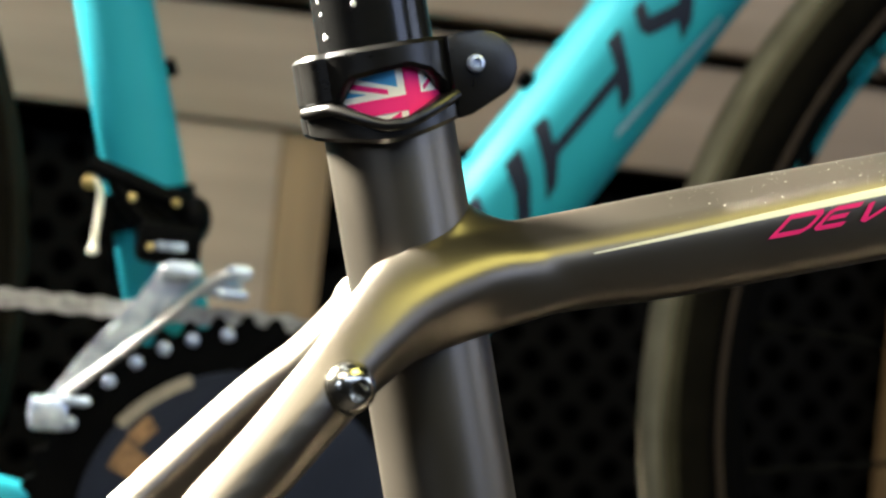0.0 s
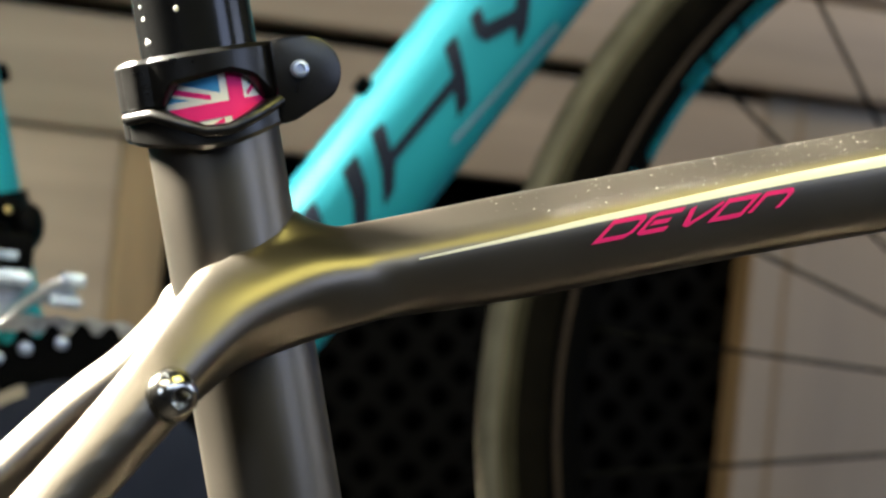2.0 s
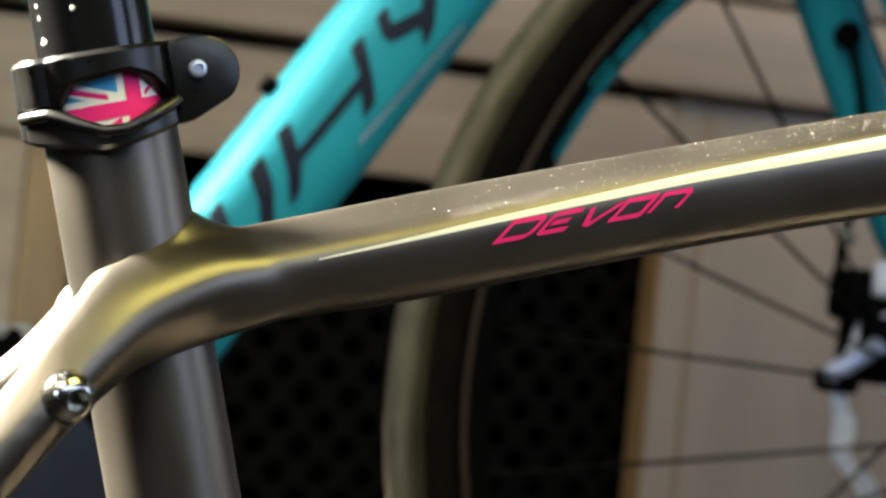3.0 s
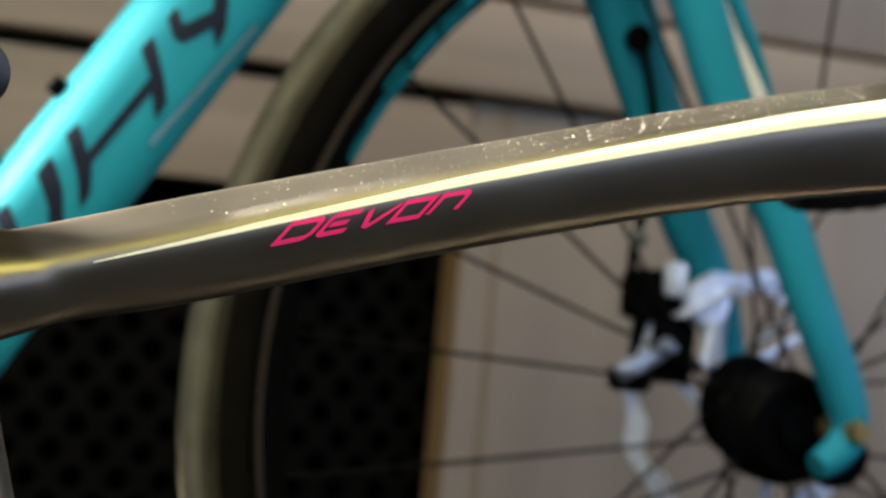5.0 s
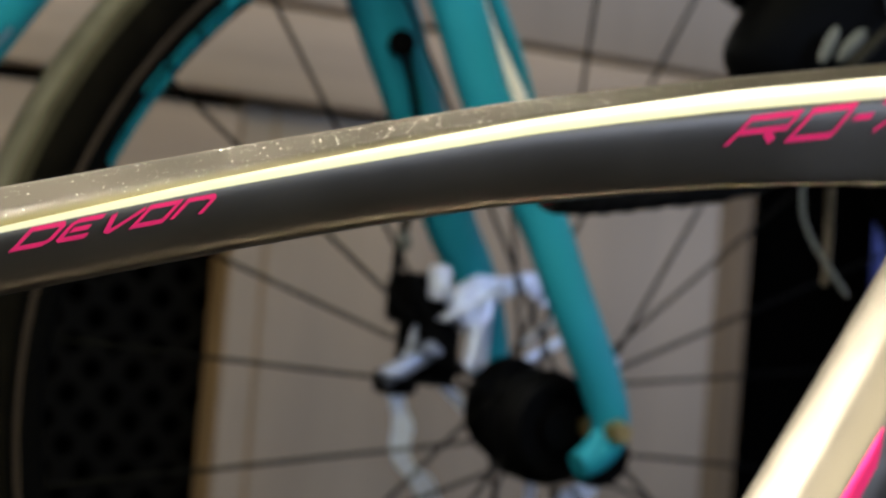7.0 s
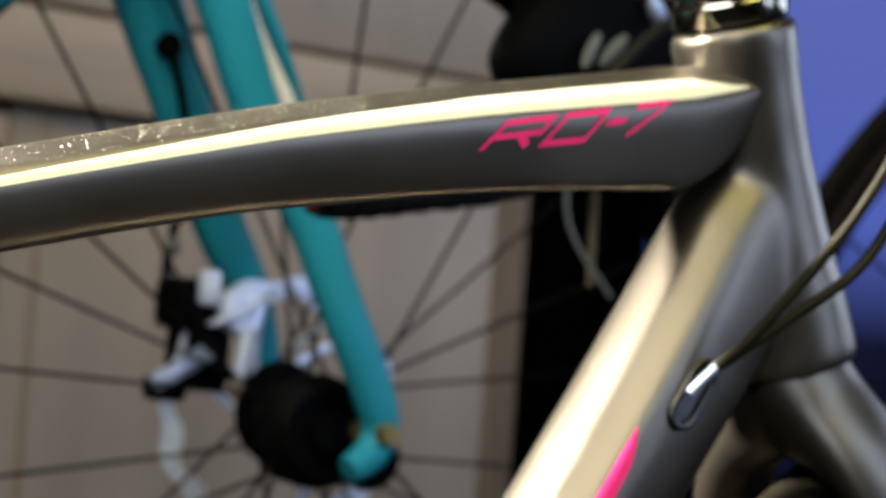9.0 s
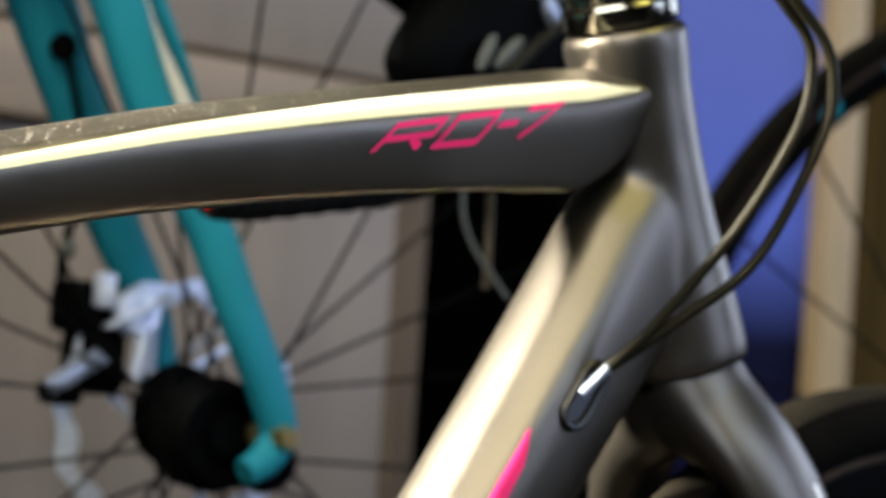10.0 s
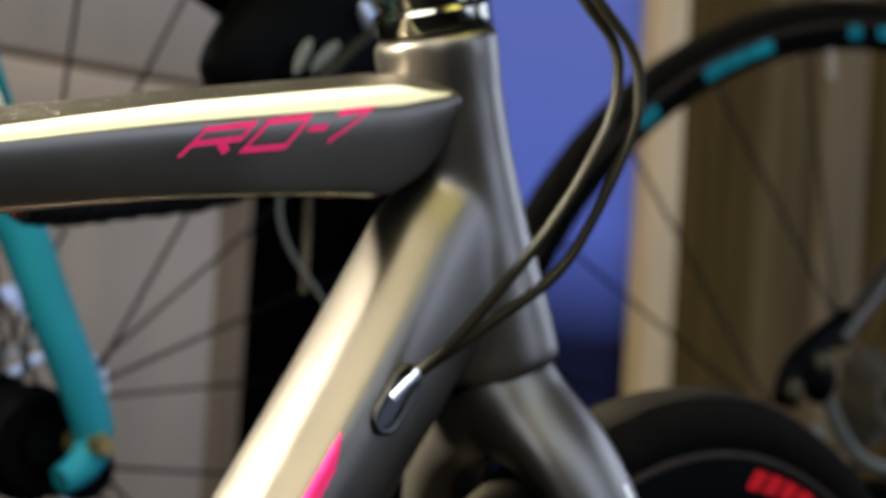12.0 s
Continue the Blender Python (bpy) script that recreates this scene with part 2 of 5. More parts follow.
slab("floor", (-2.6, -2.6, -0.1), (3.2, 3.3, 0), M_FLOOR)
slab("ceiling", (-2.6, -2.6, 2.7), (3.2, 3.3, 2.8), M_DARKWALL)
slab("wall_north", (-2.6, 3.2, 0), (3.2, 3.3, 2.7), M_DARKWALL)
slab("wall_south", (-2.6, -2.6, 0), (3.2, -2.5, 2.7), M_DARKWALL)
slab("wall_west", (-2.6, -2.5, 0), (-2.5, 3.2, 2.7), M_WALL)
slab("wall_east", (3.1, -2.5, 0), (3.2, 3.2, 2.7), M_DARKWALL)

# plinth that the turquoise bike stands on
bm = bmesh.new()
box(bm, (-0.62, 0.24, 0), (0.95, 0.60, 0.3145), 0.004)
tagged(part("display_plinth", bm, M_DARKWALL), "low dark display plinth under the turquoise bike", "plinth")

# perforated black panel with round holes behind the bikes
def perforated_panel(x0, x1, z0, z1, y, pitch=0.030, r=0.0082):
    bm = bmesh.new()
    nx, nz = int((x1 - x0) / pitch), int((z1 - z0) / (pitch * 0.56))
    hx, hz = pitch / 2, pitch * 0.56
    for j in range(nz):
        for i in range(nx):
            cx, cz = x0 + (i + 0.5 + 0.5 * (j % 2)) * pitch, z0 + (j + 0.5) * hz
            angs = [2 * math.pi * (k + 0.5) / 8 for k in range(8)]
            # octagonal hole in a brick-shaped cell
            cell = [(hx, hz / 2), (0.45 * hx, hz / 2), (-0.45 * hx, hz / 2), (-hx, hz / 2), (-hx, -hz / 2), (-0.45 * hx, -hz / 2), (0.45 * hx, -hz / 2), (hx, -hz / 2)]
            a = [bm.verts.new((cx + dx, y, cz + dz)) for dx, dz in cell]
            b = [bm.verts.new((cx + r * math.cos(t), y, cz + r * math.sin(t))) for t in angs]
            c = [bm.verts.new((v.co.x, y + 0.003, v.co.z)) for v in b]
            for k in range(8):
                q = (k + 1) % 8
                bm.faces.new((a[k], a[q], b[q], b[k]))
                bm.faces.new((b[k], b[q], c[q], c[k]))
    ob = part("perforated_panel", bm, M_PERF, smooth=False)
    return tagged(ob, "black perforated steel display panel with round holes", "panel", kind="structure")


perforated_panel(-0.45, 0.52, 0.10, 0.72, 0.755)
slab("panel_backing", (-1.2, 0.80, 0.0), (2.3, 0.82, 1.10), M_BLACKVOID)

# grey board with raw edges
bm = bmesh.new()
box(bm, (0.482, 0.72, 0.02), (0.895, 0.744, 0.80), 0.0015)
board = tagged(part("display_board", bm, M_BOARD), "upright grey melamine board with raw plywood edges", "board", kind="structure")
bm = bmesh.new()
box(bm, (0.4795, 0.7202, 0.02), (0.4815, 0.7438, 0.7995))
part("edge_strip", bm, M_EDGE, board, "pale raw plywood edge")
bm = bmesh.new()
box(bm, (0.8955, 0.722, 0.02), (0.93, 0.7438, 1.08), 0.002)
tagged(part("edge_batten", bm, M_BATTEN), "brown timber batten beside the grey board", "batten", kind="structure")
bm = bmesh.new()
box(bm, (0.505, 0.7186, 0.02), (0.5075, 0.7199, 0.7995))
part("seam", bm, M_DARKEDGE, board, "dark vertical seam")

# narrower board of the same kind further back along the display
bm = bmesh.new()
box(bm, (-0.018, 0.72, 0.02), (0.060, 0.744, 0.7205), 0.0015)
tagged(part("display_board", bm, M_PLANK), "narrow upright grey melamine board", "board", kind="structure")
bm = bmesh.new()
box(bm, (0.0606, 0.722, 0.02), (0.092, 0.7438, 0.7205), 0.002)
tagged(part("edge_batten", bm, M_DARKEDGE), "brown timber batten beside the narrow board", "batten", kind="structure")

# planks above
def plank(name, lo, hi, mat, label):
    bm = bmesh.new()
    box(bm, lo, hi, 0.004)
    return tagged(part(name, bm, mat), label, "plank", "planks behind the bikes", kind="structure")


plank("plank", (-1.2, 0.715, 0.722), (0.4785, 0.745, 0.792), M_PLANK, "grey-brown horizontal plank above the perforated panel")
plank("plank", (-1.2, 0.700, 0.800), (0.8945, 0.745, 0.862), M_PLANK, "grey-brown horizontal plank above the perforated panel")
plank("plank", (-1.2, 0.712, 0.868), (0.8945, 0.745, 1.08), M_BOARD, "grey horizontal plank above the perforated panel")

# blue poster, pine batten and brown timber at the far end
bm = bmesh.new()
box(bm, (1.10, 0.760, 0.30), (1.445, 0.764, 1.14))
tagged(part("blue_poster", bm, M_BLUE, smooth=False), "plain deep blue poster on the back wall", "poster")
bm = bmesh.new()
box(bm, (1.447, 0.74, 0.0), (1.495, 0.78, 1.14), 0.003)
tagged(part("pine_batten", bm, M_PINE), "pale upright pine batten beside the blue poster", "batten", kind="structure")
EDGES = (1.503, 1.66, 1.776, 1.866, 1.975, 2.085, 2.20)
for k, (x0, x1) in enumerate(zip(EDGES, EDGES[1:])):
    bm = bmesh.new()
    box(bm, (x0, 0.765 + 0.006 * (k % 2), 0.0), (x1 - 0.003, 0.79, 1.14), 0.003)
    m, words = ((M_BROWN, "dark brown"), (M_WORNBROWN, "worn brown"), (M_GREYBROWN, "weathered grey-brown"))[(0, 1, 2, 0, 1, 0)[k]]
    tagged(part("timber_board", bm, m), words + " upright timber board", "board", "brown timber boards", kind="structure")


# ---- the near bike ----
near = thing("gravel_bike", "satin gunmetal grey road bike with cream and magenta decals", "bicycle")

# seat tube, leaning back
ST_TOP, ST_BOT = np.array([-0.0205, 0, 0.693]), np.array([0.1040, 0, 0.25])
ST_DIR = (ST_TOP - ST_BOT) / np.linalg.norm(ST_TOP - ST_BOT)
bm = bmesh.new()
rod(bm, ST_BOT, ST_TOP + 0.004 * ST_DIR, 0.0158, 40)
part("seat_tube", bm, M_GREY, near)
bm = bmesh.new()
rod(bm, ST_TOP - 0.02 * ST_DIR, ST_TOP + 0.30 * ST_DIR, 0.0138, 40)
part("seatpost", bm, M_GLOSS, near, "gloss black seatpost")

# top tube: stations x, underside, upper side, half width, height share of the side edge
TT = np.array([
    (-0.012, 0.6370, 0.6610, 0.0205, 0.36), (0.006, 0.6424, 0.6664, 0.0188, 0.36), (0.022, 0.6463, 0.6710, 0.0176, 0.36), (0.038, 0.6500, 0.6757, 0.0169, 0.35), (0.060, 0.6552, 0.6822, 0.0165, 0.34),
    (0.130, 0.6745, 0.7020, 0.0170, 0.30), (0.200, 0.6920, 0.7210, 0.0175, 0.29), (0.235, 0.6992, 0.7300, 0.0180, 0.29),
    (0.295, 0.7097, 0.7434, 0.0185, 0.29), (0.360, 0.7180, 0.7570, 0.0190, 0.28), (0.376, 0.7190, 0.7605, 0.0189, 0.28), (0.384, 0.7222, 0.7618, 0.0188, 0.28), (0.394, 0.7282, 0.7632, 0.0187, 0.28), (0.402, 0.7350, 0.7638, 0.0185, 0.28), (0.408, 0.7420, 0.7640, 0.0180, 0.28), (0.416, 0.7480, 0.7640, 0.0170, 0.28)])


def tt_at(x):
    return [float(np.interp(x, TTF[:, 0], TTF[:, k])) for k in range(1, 5)]


TTF = spline(TT, 6)


def tt_ring(x):
    lo, hi, w, e = tt_at(x)
    H = hi - lo
    # rounder below towards the seat tube, squarer towards the head tube
    q = min(1.0, max(0.0, (0.33 - x) / 0.16))
    edge = [(-0.90 * w, lo + (0.30 - 0.03 * q) * H), (-(0.79 - 0.05 * q) * w, lo + (0.03 + 0.07 * q) * H), (-(0.75 - 0.23 * q) * w, lo + 0.02 * q * H), (-(0.36 - 0.10 * q) * w, lo)]
    half = [(0, hi), (-0.14 * w, hi - 0.004 * H), (-0.36 * w, hi - 0.336 * (e - 0.13) * H), (-0.60 * w, hi - 0.70 * (e - 0.13) * H), (-0.80 * w, hi - (e - 0.13) * H), (-0.98 * w, hi - e * H), (-w, hi - (e + 0.14) * H), ] + edge
    poly = half + [(0, lo)] + [(-y, z) for y, z in half[:0:-1]]
    return chaikin(poly, 2), x


def tt_ring3(x):
    ring, _ = tt_ring(x)
    return [(x, y, z) for y, z in ring]


bm = bmesh.new()
add_loft(bm, [tt_ring3(x) for x in np.linspace(-0.012, 0.12, 40)])
bmesh.ops.recalc_face_normals(bm, faces=bm.faces[:])
TT_SKIN = BVHTree.FromBMesh(bm)
bm = bmesh.new()
rings = []
for x in np.linspace(0.044, 0.416, 94):
    # the end dips under the weld
    k, m = 1 - 0.03 * max(0.0, (0.056 - x) / 0.012), sum(tt_at(x)[:2]) / 2
    rings.append([(px, py * k, m + (pz - m) * k) for px, py, pz in tt_ring3(x)])
add_loft(bm, rings)
part("top_tube", bm, M_GREY, near)


def tt_side(x, share, lift=0.0003):
    """A place on the near flank at a share of the height from the top."""
    ring, _ = tt_ring(x)
    lo, hi, w, e = tt_at(x)
    z = hi - share * (hi - lo)
    near_half = sorted([(zz, yy) for yy, zz in ring if yy < -1e-6])
    y = float(np.interp(z, [a for a, _ in near_half], [b for _, b in near_half]))
    return np.array([x, y - lift, z])


def side_strip(bm, xs, hi_share, lo_share, rows=5, lift=0.0003):
    grid = []
    for x in xs:
        a, b = hi_share(x), lo_share(x)
        grid.append([bm.verts.new(tt_side(x, a + (b - a) * k / rows, lift)) for k in range(rows + 1)])
    for p, q in zip(grid, grid[1:]):
        for k in range(rows):
            bm.faces.new((p[k], p[k + 1], q[k + 1], q[k]))


lower = lambda x: float(np.interp(x, [0.03, 0.07, 0.125, 0.20, 0.29, 0.36, 0.385, 0.402], [0.43, 0.385, 0.345, 0.33, 0.30, 0.29, 0.275, 0.27]))
upper = lambda x: float(np.interp(x, [0.03, 0.07, 0.125, 0.20, 0.29, 0.36, 0.381, 0.402], [0.415, 0.33, 0.255, 0.20, 0.13, 0.115, 0.12, 0.25]))
bm = bmesh.new()
side_strip(bm, np.linspace(0.03, 0.402, 70), upper, lower)
part("stripe", bm, M_CREAM, near, "tapering cream decal stripe")


# ---- lettering on the top tube ----
def letter_strips(bm, glyphs, place, width, height):
    """glyphs: (left edge, polylines); a mitred strip for each polyline."""
    lift = 0.0003
    for left, lines in glyphs:
        for line, closed in lines:
            lift += 0.00004
            P = [np.array((left + x, y * height)) for x, y in line]
            n = len(P)
            rows = []
            for i in range(n):
                a = P[i - 1] if (i > 0 or closed) else None
                b = P[(i + 1) % n] if (i < n - 1 or closed) else None
                d1 = (P[i] - a) / np.linalg.norm(P[i] - a) if a is not None else None
                d2 = (b - P[i]) / np.linalg.norm(b - P[i]) if b is not None else None
                d1 = d2 if d1 is None else d1
                d2 = d1 if d2 is None else d2
                n1, n2 = np.array((-d1[1], d1[0])), np.array((-d2[1], d2[0]))
                m = n1 + n2
                m = m / max(0.35, (m @ n1))
                rows.append((P[i] + m * width / 2, P[i] - m * width / 2))
            if closed:
                rows.append(rows[0])
            for (a0, a1), (b0, b1) in zip(rows, rows[1:]):
                k = max(1, int(np.linalg.norm(b0 - a0) / 0.0012))
                prev = None
                for s in range(k + 1):
                    f = s / k
                    cur = [bm.verts.new(place(*(a0 + (b0 - a0) * f), lift)), bm.verts.new(place(*(a1 + (b1 - a1) * f), lift))]
                    if prev:
                        bm.faces.new((prev[0], prev[1], cur[1], cur[0]))
                    prev = cur


def tt_place(x0, h, slant, bottom, top):
    def go(u, v, lift):
        x = x0 + u + slant * v / h
        b, t = bottom(x), top(x)
        return tt_side(x, b + (t - b) * v / h, lift)
    return go


def g_d(w):
    return [([(0, 0), (0, 1), (w * 0.9, 1), (w, 0.8), (w, 0.2), (w * 0.85, 0)], True)]


def g_e(w):
    return [([(w, 1), (0.001, 1), (0, 0.85), (0, 0.12), (0.001, 0), (w, 0)], False), ([(0.0012, 0.5), (w * 0.8, 0.5)], False)]


def g_v(w):
    return [([(0, 1), (w * 0.28, 0.08), (w * 0.45, 0.0), (w * 1.05, 1)], False)]


def g_o(w):
    return [([(0, 0), (0, 1), (w, 1), (w, 0)], True)]


def g_n(w):
    return [([(0, 0), (0, 1), (w * 0.85, 1), (w, 0.8), (w, 0)], False)]


def g_r(w):
    return [([(0, 0), (0, 1), (w, 1), (w, 0.48), (0.0006, 0.48)], False), ([(w * 0.62, 0.40), (w * 0.95, 0.0)], False)]


def g_dash(w):
    return [([(0, 0.55), (w, 0.55)], False)]


def g_7(w):
    return [([(0, 1), (w, 1), (w * 0.35, 0)], False)]


H1 = 0.0046
bm = bmesh.new()
letter_strips(bm, [(0.0004, g_d(0.0083)), (0.0112, g_e(0.0073)), (0.0211, g_v(0.0076)), (0.0304, g_o(0.0076)), (0.0404, g_n(0.0075))],
              tt_place(0.0744, H1, 0.0040, lambda x: 0.555, lambda x: 0.405), 0.0013, H1)
part("lettering", bm, M_PINK, near, "slanted magenta lettering")
H2 = 0.0080
bm = bmesh.new()
letter_strips(bm, [(0.0005, g_r(0.0185)), (0.0245, g_o(0.0165)), (0.0450, g_dash(0.0075)), (0.0535, g_7(0.0135))],
              tt_place(0.2890, H2, 0.0085, lambda x: float(np.interp(x, [0.29, 0.365], [0.62, 0.54])), lambda x: float(np.interp(x, [0.29, 0.365], [0.40, 0.30]))), 0.0019, H2)
part("lettering", bm, M_PINK, near, "larger slanted magenta lettering")

# ---- seat stays flowing out of the top tube ----
def squarish(path, radii, tilts, n=40, p=3.0):
    """Rings with flattened faces along a path; radii (side, upright); tilts turn the faces, in degrees."""
    out = []
    for ring, (rs, ru), tilt in zip(tube_rings(path, 1.0, n), radii, tilts):
        c = sum((np.array(v) for v in ring), np.zeros(3)) / n
        sx, sy = np.array(ring[0]) - c, np.array(ring[n // 4]) - c
        ct, st = math.cos(radians(tilt)), math.sin(radians(tilt))
        pts = []
        for a in np.linspace(0, 2 * math.pi, n, endpoint=False):
            k = (abs(math.cos(a)) ** p + abs(math.sin(a)) ** p) ** (-1 / p)
            u, v = k * math.cos(a), k * math.sin(a)
            pts.append(c + sx * rs * (u * ct - v * st) + sy * ru * (u * st + v * ct))
        out.append(pts)
    return out


# x, spread, height, half width, half depth, turn of the faces
STAY_HEAD = [(0.062, 0.0050, 0.6670, 0.0062, 0.0056, 0), (0.046, 0.0062, 0.6625, 0.0074, 0.0066, 4), (0.025, 0.0080, 0.6570, 0.0082, 0.0086, 12), (0.006, 0.0112, 0.6532, 0.0092, 0.0110, 26), (-0.006, 0.0152, 0.6492, 0.0098, 0.0114, 33)]
STAY_NEAR = STAY_HEAD + [(-0.0165, 0.0205, 0.6440, 0.0096, 0.0108, 36), (-0.0255, 0.0268, 0.6352, 0.0084, 0.0094, 36), (-0.0345, 0.0322, 0.6243, 0.0073, 0.0080, 36), (-0.0522, 0.0360, 0.6012, 0.0068, 0.0076, 36), (-0.10, 0.041, 0.541, 0.0066, 0.0075, 36), (-0.25, 0.054, 0.36, 0.0064, 0.0075, 36)]
STAY_FAR = STAY_HEAD + [(-0.0165, 0.0215, 0.6392, 0.0086, 0.0096, 36), (-0.0270, 0.0285, 0.6276, 0.0070, 0.0078, 36), (-0.0405, 0.0340, 0.6147, 0.0064, 0.0072, 36), (-0.0697, 0.0400, 0.5815, 0.0062, 0.0070, 36), (-0.12, 0.045, 0.524, 0.0062, 0.0070, 36), (-0.27, 0.058, 0.36, 0.0064, 0.0075, 36)]
WM = axis_frame(ST_TOP, ST_DIR, (0, -1, 0))


def weld_rings(d0, d1, n):
    """The welded fillet round the seat tube, from d0 to d1 degrees; 0 faces the near side, 90 forward."""
    rings = []
    for k, deg in enumerate(np.linspace(d0, d1, n)):
        a = radians(deg)
        f = max(0.0, math.sin(a)) ** 1.3
        h0, r1, h1 = -0.0335 + 0.0072 * f, 0.0222 + 0.0042 * f, -0.0425 + 0.0098 * max(0.0, math.sin(a)) ** 5
        sec = []
        for t in np.linspace(0, math.pi / 2, 9):
            sec.append((0.0160 + (r1 - 0.0160) * (0.4 * (1 - math.cos(t)) + 0.6 * t * 2 / math.pi), h0 + (h1 - h0) * (0.4 * math.sin(t) + 0.6 * t * 2 / math.pi)))
        sec += [(r1 - 0.004, h1 - 0.0030), (0.0130, h1 - 0.004), (0.0130, h0)]
        rings.append([WM @ Vector((r * math.cos(a), r * math.sin(a), h)) for r, h in sec])
    return rings


# each stay with its share of the weld, melted together where they meet the top tube
for side in (-1, 1):
    F = spline([(x, side * y, z, a, b, t) for x, y, z, a, b, t in (STAY_NEAR if side < 0 else STAY_FAR)], 8)
    bm = bmesh.new()
    add_loft(bm, squarish(F[:, :3], F[:, 3:5], F[:, 5]))
    if side > 0:
        ball(bm, (-0.0190, 0.0215, 0.6430), 0.0072, 0.85, 0.8, 1.25)
    else:
        ball(bm, (-0.0148, -0.0190, 0.6485), 0.0098, 1.15, 0.8, 0.95)
    add_loft(bm, weld_rings(-14, 96, 32) if side < 0 else weld_rings(84, 194, 32))
    k = 1.0 if side < 0 else 0.95
    stub = []
    for x in np.linspace(-0.010, 0.064 if side < 0 else 0.040, 24):
        m = sum(tt_at(x)[:2]) / 2
        stub.append([(px, py * k, m + (pz - m) * k) for px, py, pz in tt_ring3(x)])
    add_loft(bm, stub)
    ob = part("seat_stay", bm, M_GREY, near)
    mod = ob.modifiers.new("melt", "REMESH")
    mod.mode, mod.voxel_size, mod.use_smooth_shade = "VOXEL", 0.0009, True
    mod = ob.modifiers.new("soften", "SMOOTH")
    mod.factor, mod.iterations = 0.5, 24
    if side < 0:
        # ease the melted skin onto the top tube's own surface
        melted = bpy.data.meshes.new_from_object(ob.evaluated_get(bpy.context.evaluated_depsgraph_get()))
        ob.modifiers.clear()
        ob.data = melted
        for v in melted.vertices:
            w = min(1.0, max(0.0, (v.co.x - 0.016) / 0.034))
            if w > 0 and v.co.x < 0.062:
                place, normal, _, _ = TT_SKIN.find_nearest(v.co)
                w = w * w * (3 - 2 * w)
                v.co = v.co.lerp(place - normal * 0.00005, w)

# saddle on the post, above the view
bm = bmesh.new()
SAD = spline([(-0.215, 0.0, 0.962, 0.060, 0.012), (-0.190, 0.0, 0.964, 0.072, 0.016), (-0.130, 0.0, 0.960, 0.066, 0.018), (-0.070, 0.0, 0.956, 0.040, 0.016), (-0.010, 0.0, 0.955, 0.023, 0.014), (0.035, 0.0, 0.954, 0.019, 0.012), (0.050, 0.0, 0.951, 0.015, 0.009), (0.057, 0.0, 0.949, 0.006, 0.004)], 6)
add_loft(bm, [[(p[0], p[3] * math.cos(a), p[2] + p[4] * math.sin(a)) for a in np.linspace(0, 2 * math.pi, 24, endpoint=False)] for p in SAD])
part("saddle", bm, M_PLASTIC, near, "black saddle")

# rack boss bolt on the near stay
bm = bmesh.new()
BM_ = axis_frame((-0.0300, -0.036, 0.6276), (0.35, -0.93, -0.05))
prof = [(0.0, -0.006), (0.0030, -0.006), (0.0030, -0.002), (0.0052, -0.001), (0.0061, 0.0012), (0.0060, 0.0032), (0.0050, 0.0052), (0.0030, 0.0064), (0.0024, 0.0064), (0.0022, 0.0030), (0.0, 0.0028)]
lathe(bm, prof, BM_, 32)
part("boss_bolt", bm, M_STEEL, near, "polished button-head bolt")

# ---- seat clamp with the enamel badge ----
CL = axis_frame(ST_TOP, ST_DIR, (0, -1, 0))


def on_clamp(theta, h, r):
    a = radians(theta)
    return CL @ Vector((r * math.cos(a), r * math.sin(a), h))


win_hi = lambda t: float(np.interp(t, [-47, -32, 8, 24, 38], [0.0015, 0.0064, 0.0076, 0.0056, 0.0004]))
win_lo = lambda t: float(np.interp(t, [-47, -14, 0, 38], [0.0015, -0.0042, -0.0044, 0.0004]))
low_edge = lambda t: float(np.interp(t, [-75, -16, 0, 62], [-0.0056, -0.0092, -0.0092, -0.0044]))
bm = bmesh.new()
R0, R1 = 0.0160, 0.0206


def clamp_band(t0, t1, lo, hi, n, extra=0.0):
    rings = []
    for t in np.linspace(t0, t1, n):
        l, h = lo(t), hi(t)
        c = min(0.0011, (h - l) * 0.3)
        ro = R1 + extra * max(0.0, min(1.0, (t - t0) / 8, (t1 - t) / 8))
        rings.append([on_clamp(t, l, R0), on_clamp(t, l, ro - c), on_clamp(t, l + c, ro), on_clamp(t, h - c, ro), on_clamp(t, h, ro - c), on_clamp(t, h, R0)])
    add_loft(bm, rings)


top_edge = lambda t: 0.0135
split = lambda t: 0.0004 if t > 0 else 0.0015
clamp_band(-47, 38, win_hi, top_edge, 28)
clamp_band(-78, 62, low_edge, lambda t: win_lo(t) if -47 <= t <= 38 else split(t), 40, 0.0011)
clamp_band(38.0, 298.0, lambda t: 0.0004 if t < 62 else 0.0015, top_edge, 60)
clamp_band(284.0, 313.0, lambda t: 0.0015, top_edge, 8, 0.0016)
clamp_band(62.0, 280.0, lambda t: -0.0052, lambda t: 0.0007, 40)
tube(bm, [on_clamp(t, (win_lo(t) if -47 <= t <= 38 else split(t)) - 0.0010, R1 + 0.0010) for t in np.linspace(-72, 58, 44)], 0.0015, 12, up=tuple(ST_DIR))
clamp = part("seat_clamp", bm, M_BLACKSATIN, near, "satin black hinged seat clamp")
bm = bmesh.new()
ear = [(0.0130, -0.0062), (0.0165, -0.0058)] + [(0.0210 + 0.0082 * math.cos(a), 0.0050 + 0.0084 * math.sin(a)) for a in np.linspace(-0.95, 1.5, 14)] + [(0.0165, 0.0136), (0.0130, 0.0134)]
EM = axis_frame(CL @ Vector((0.0085, 0, 0)), (0, -1, 0), ST_DIR)
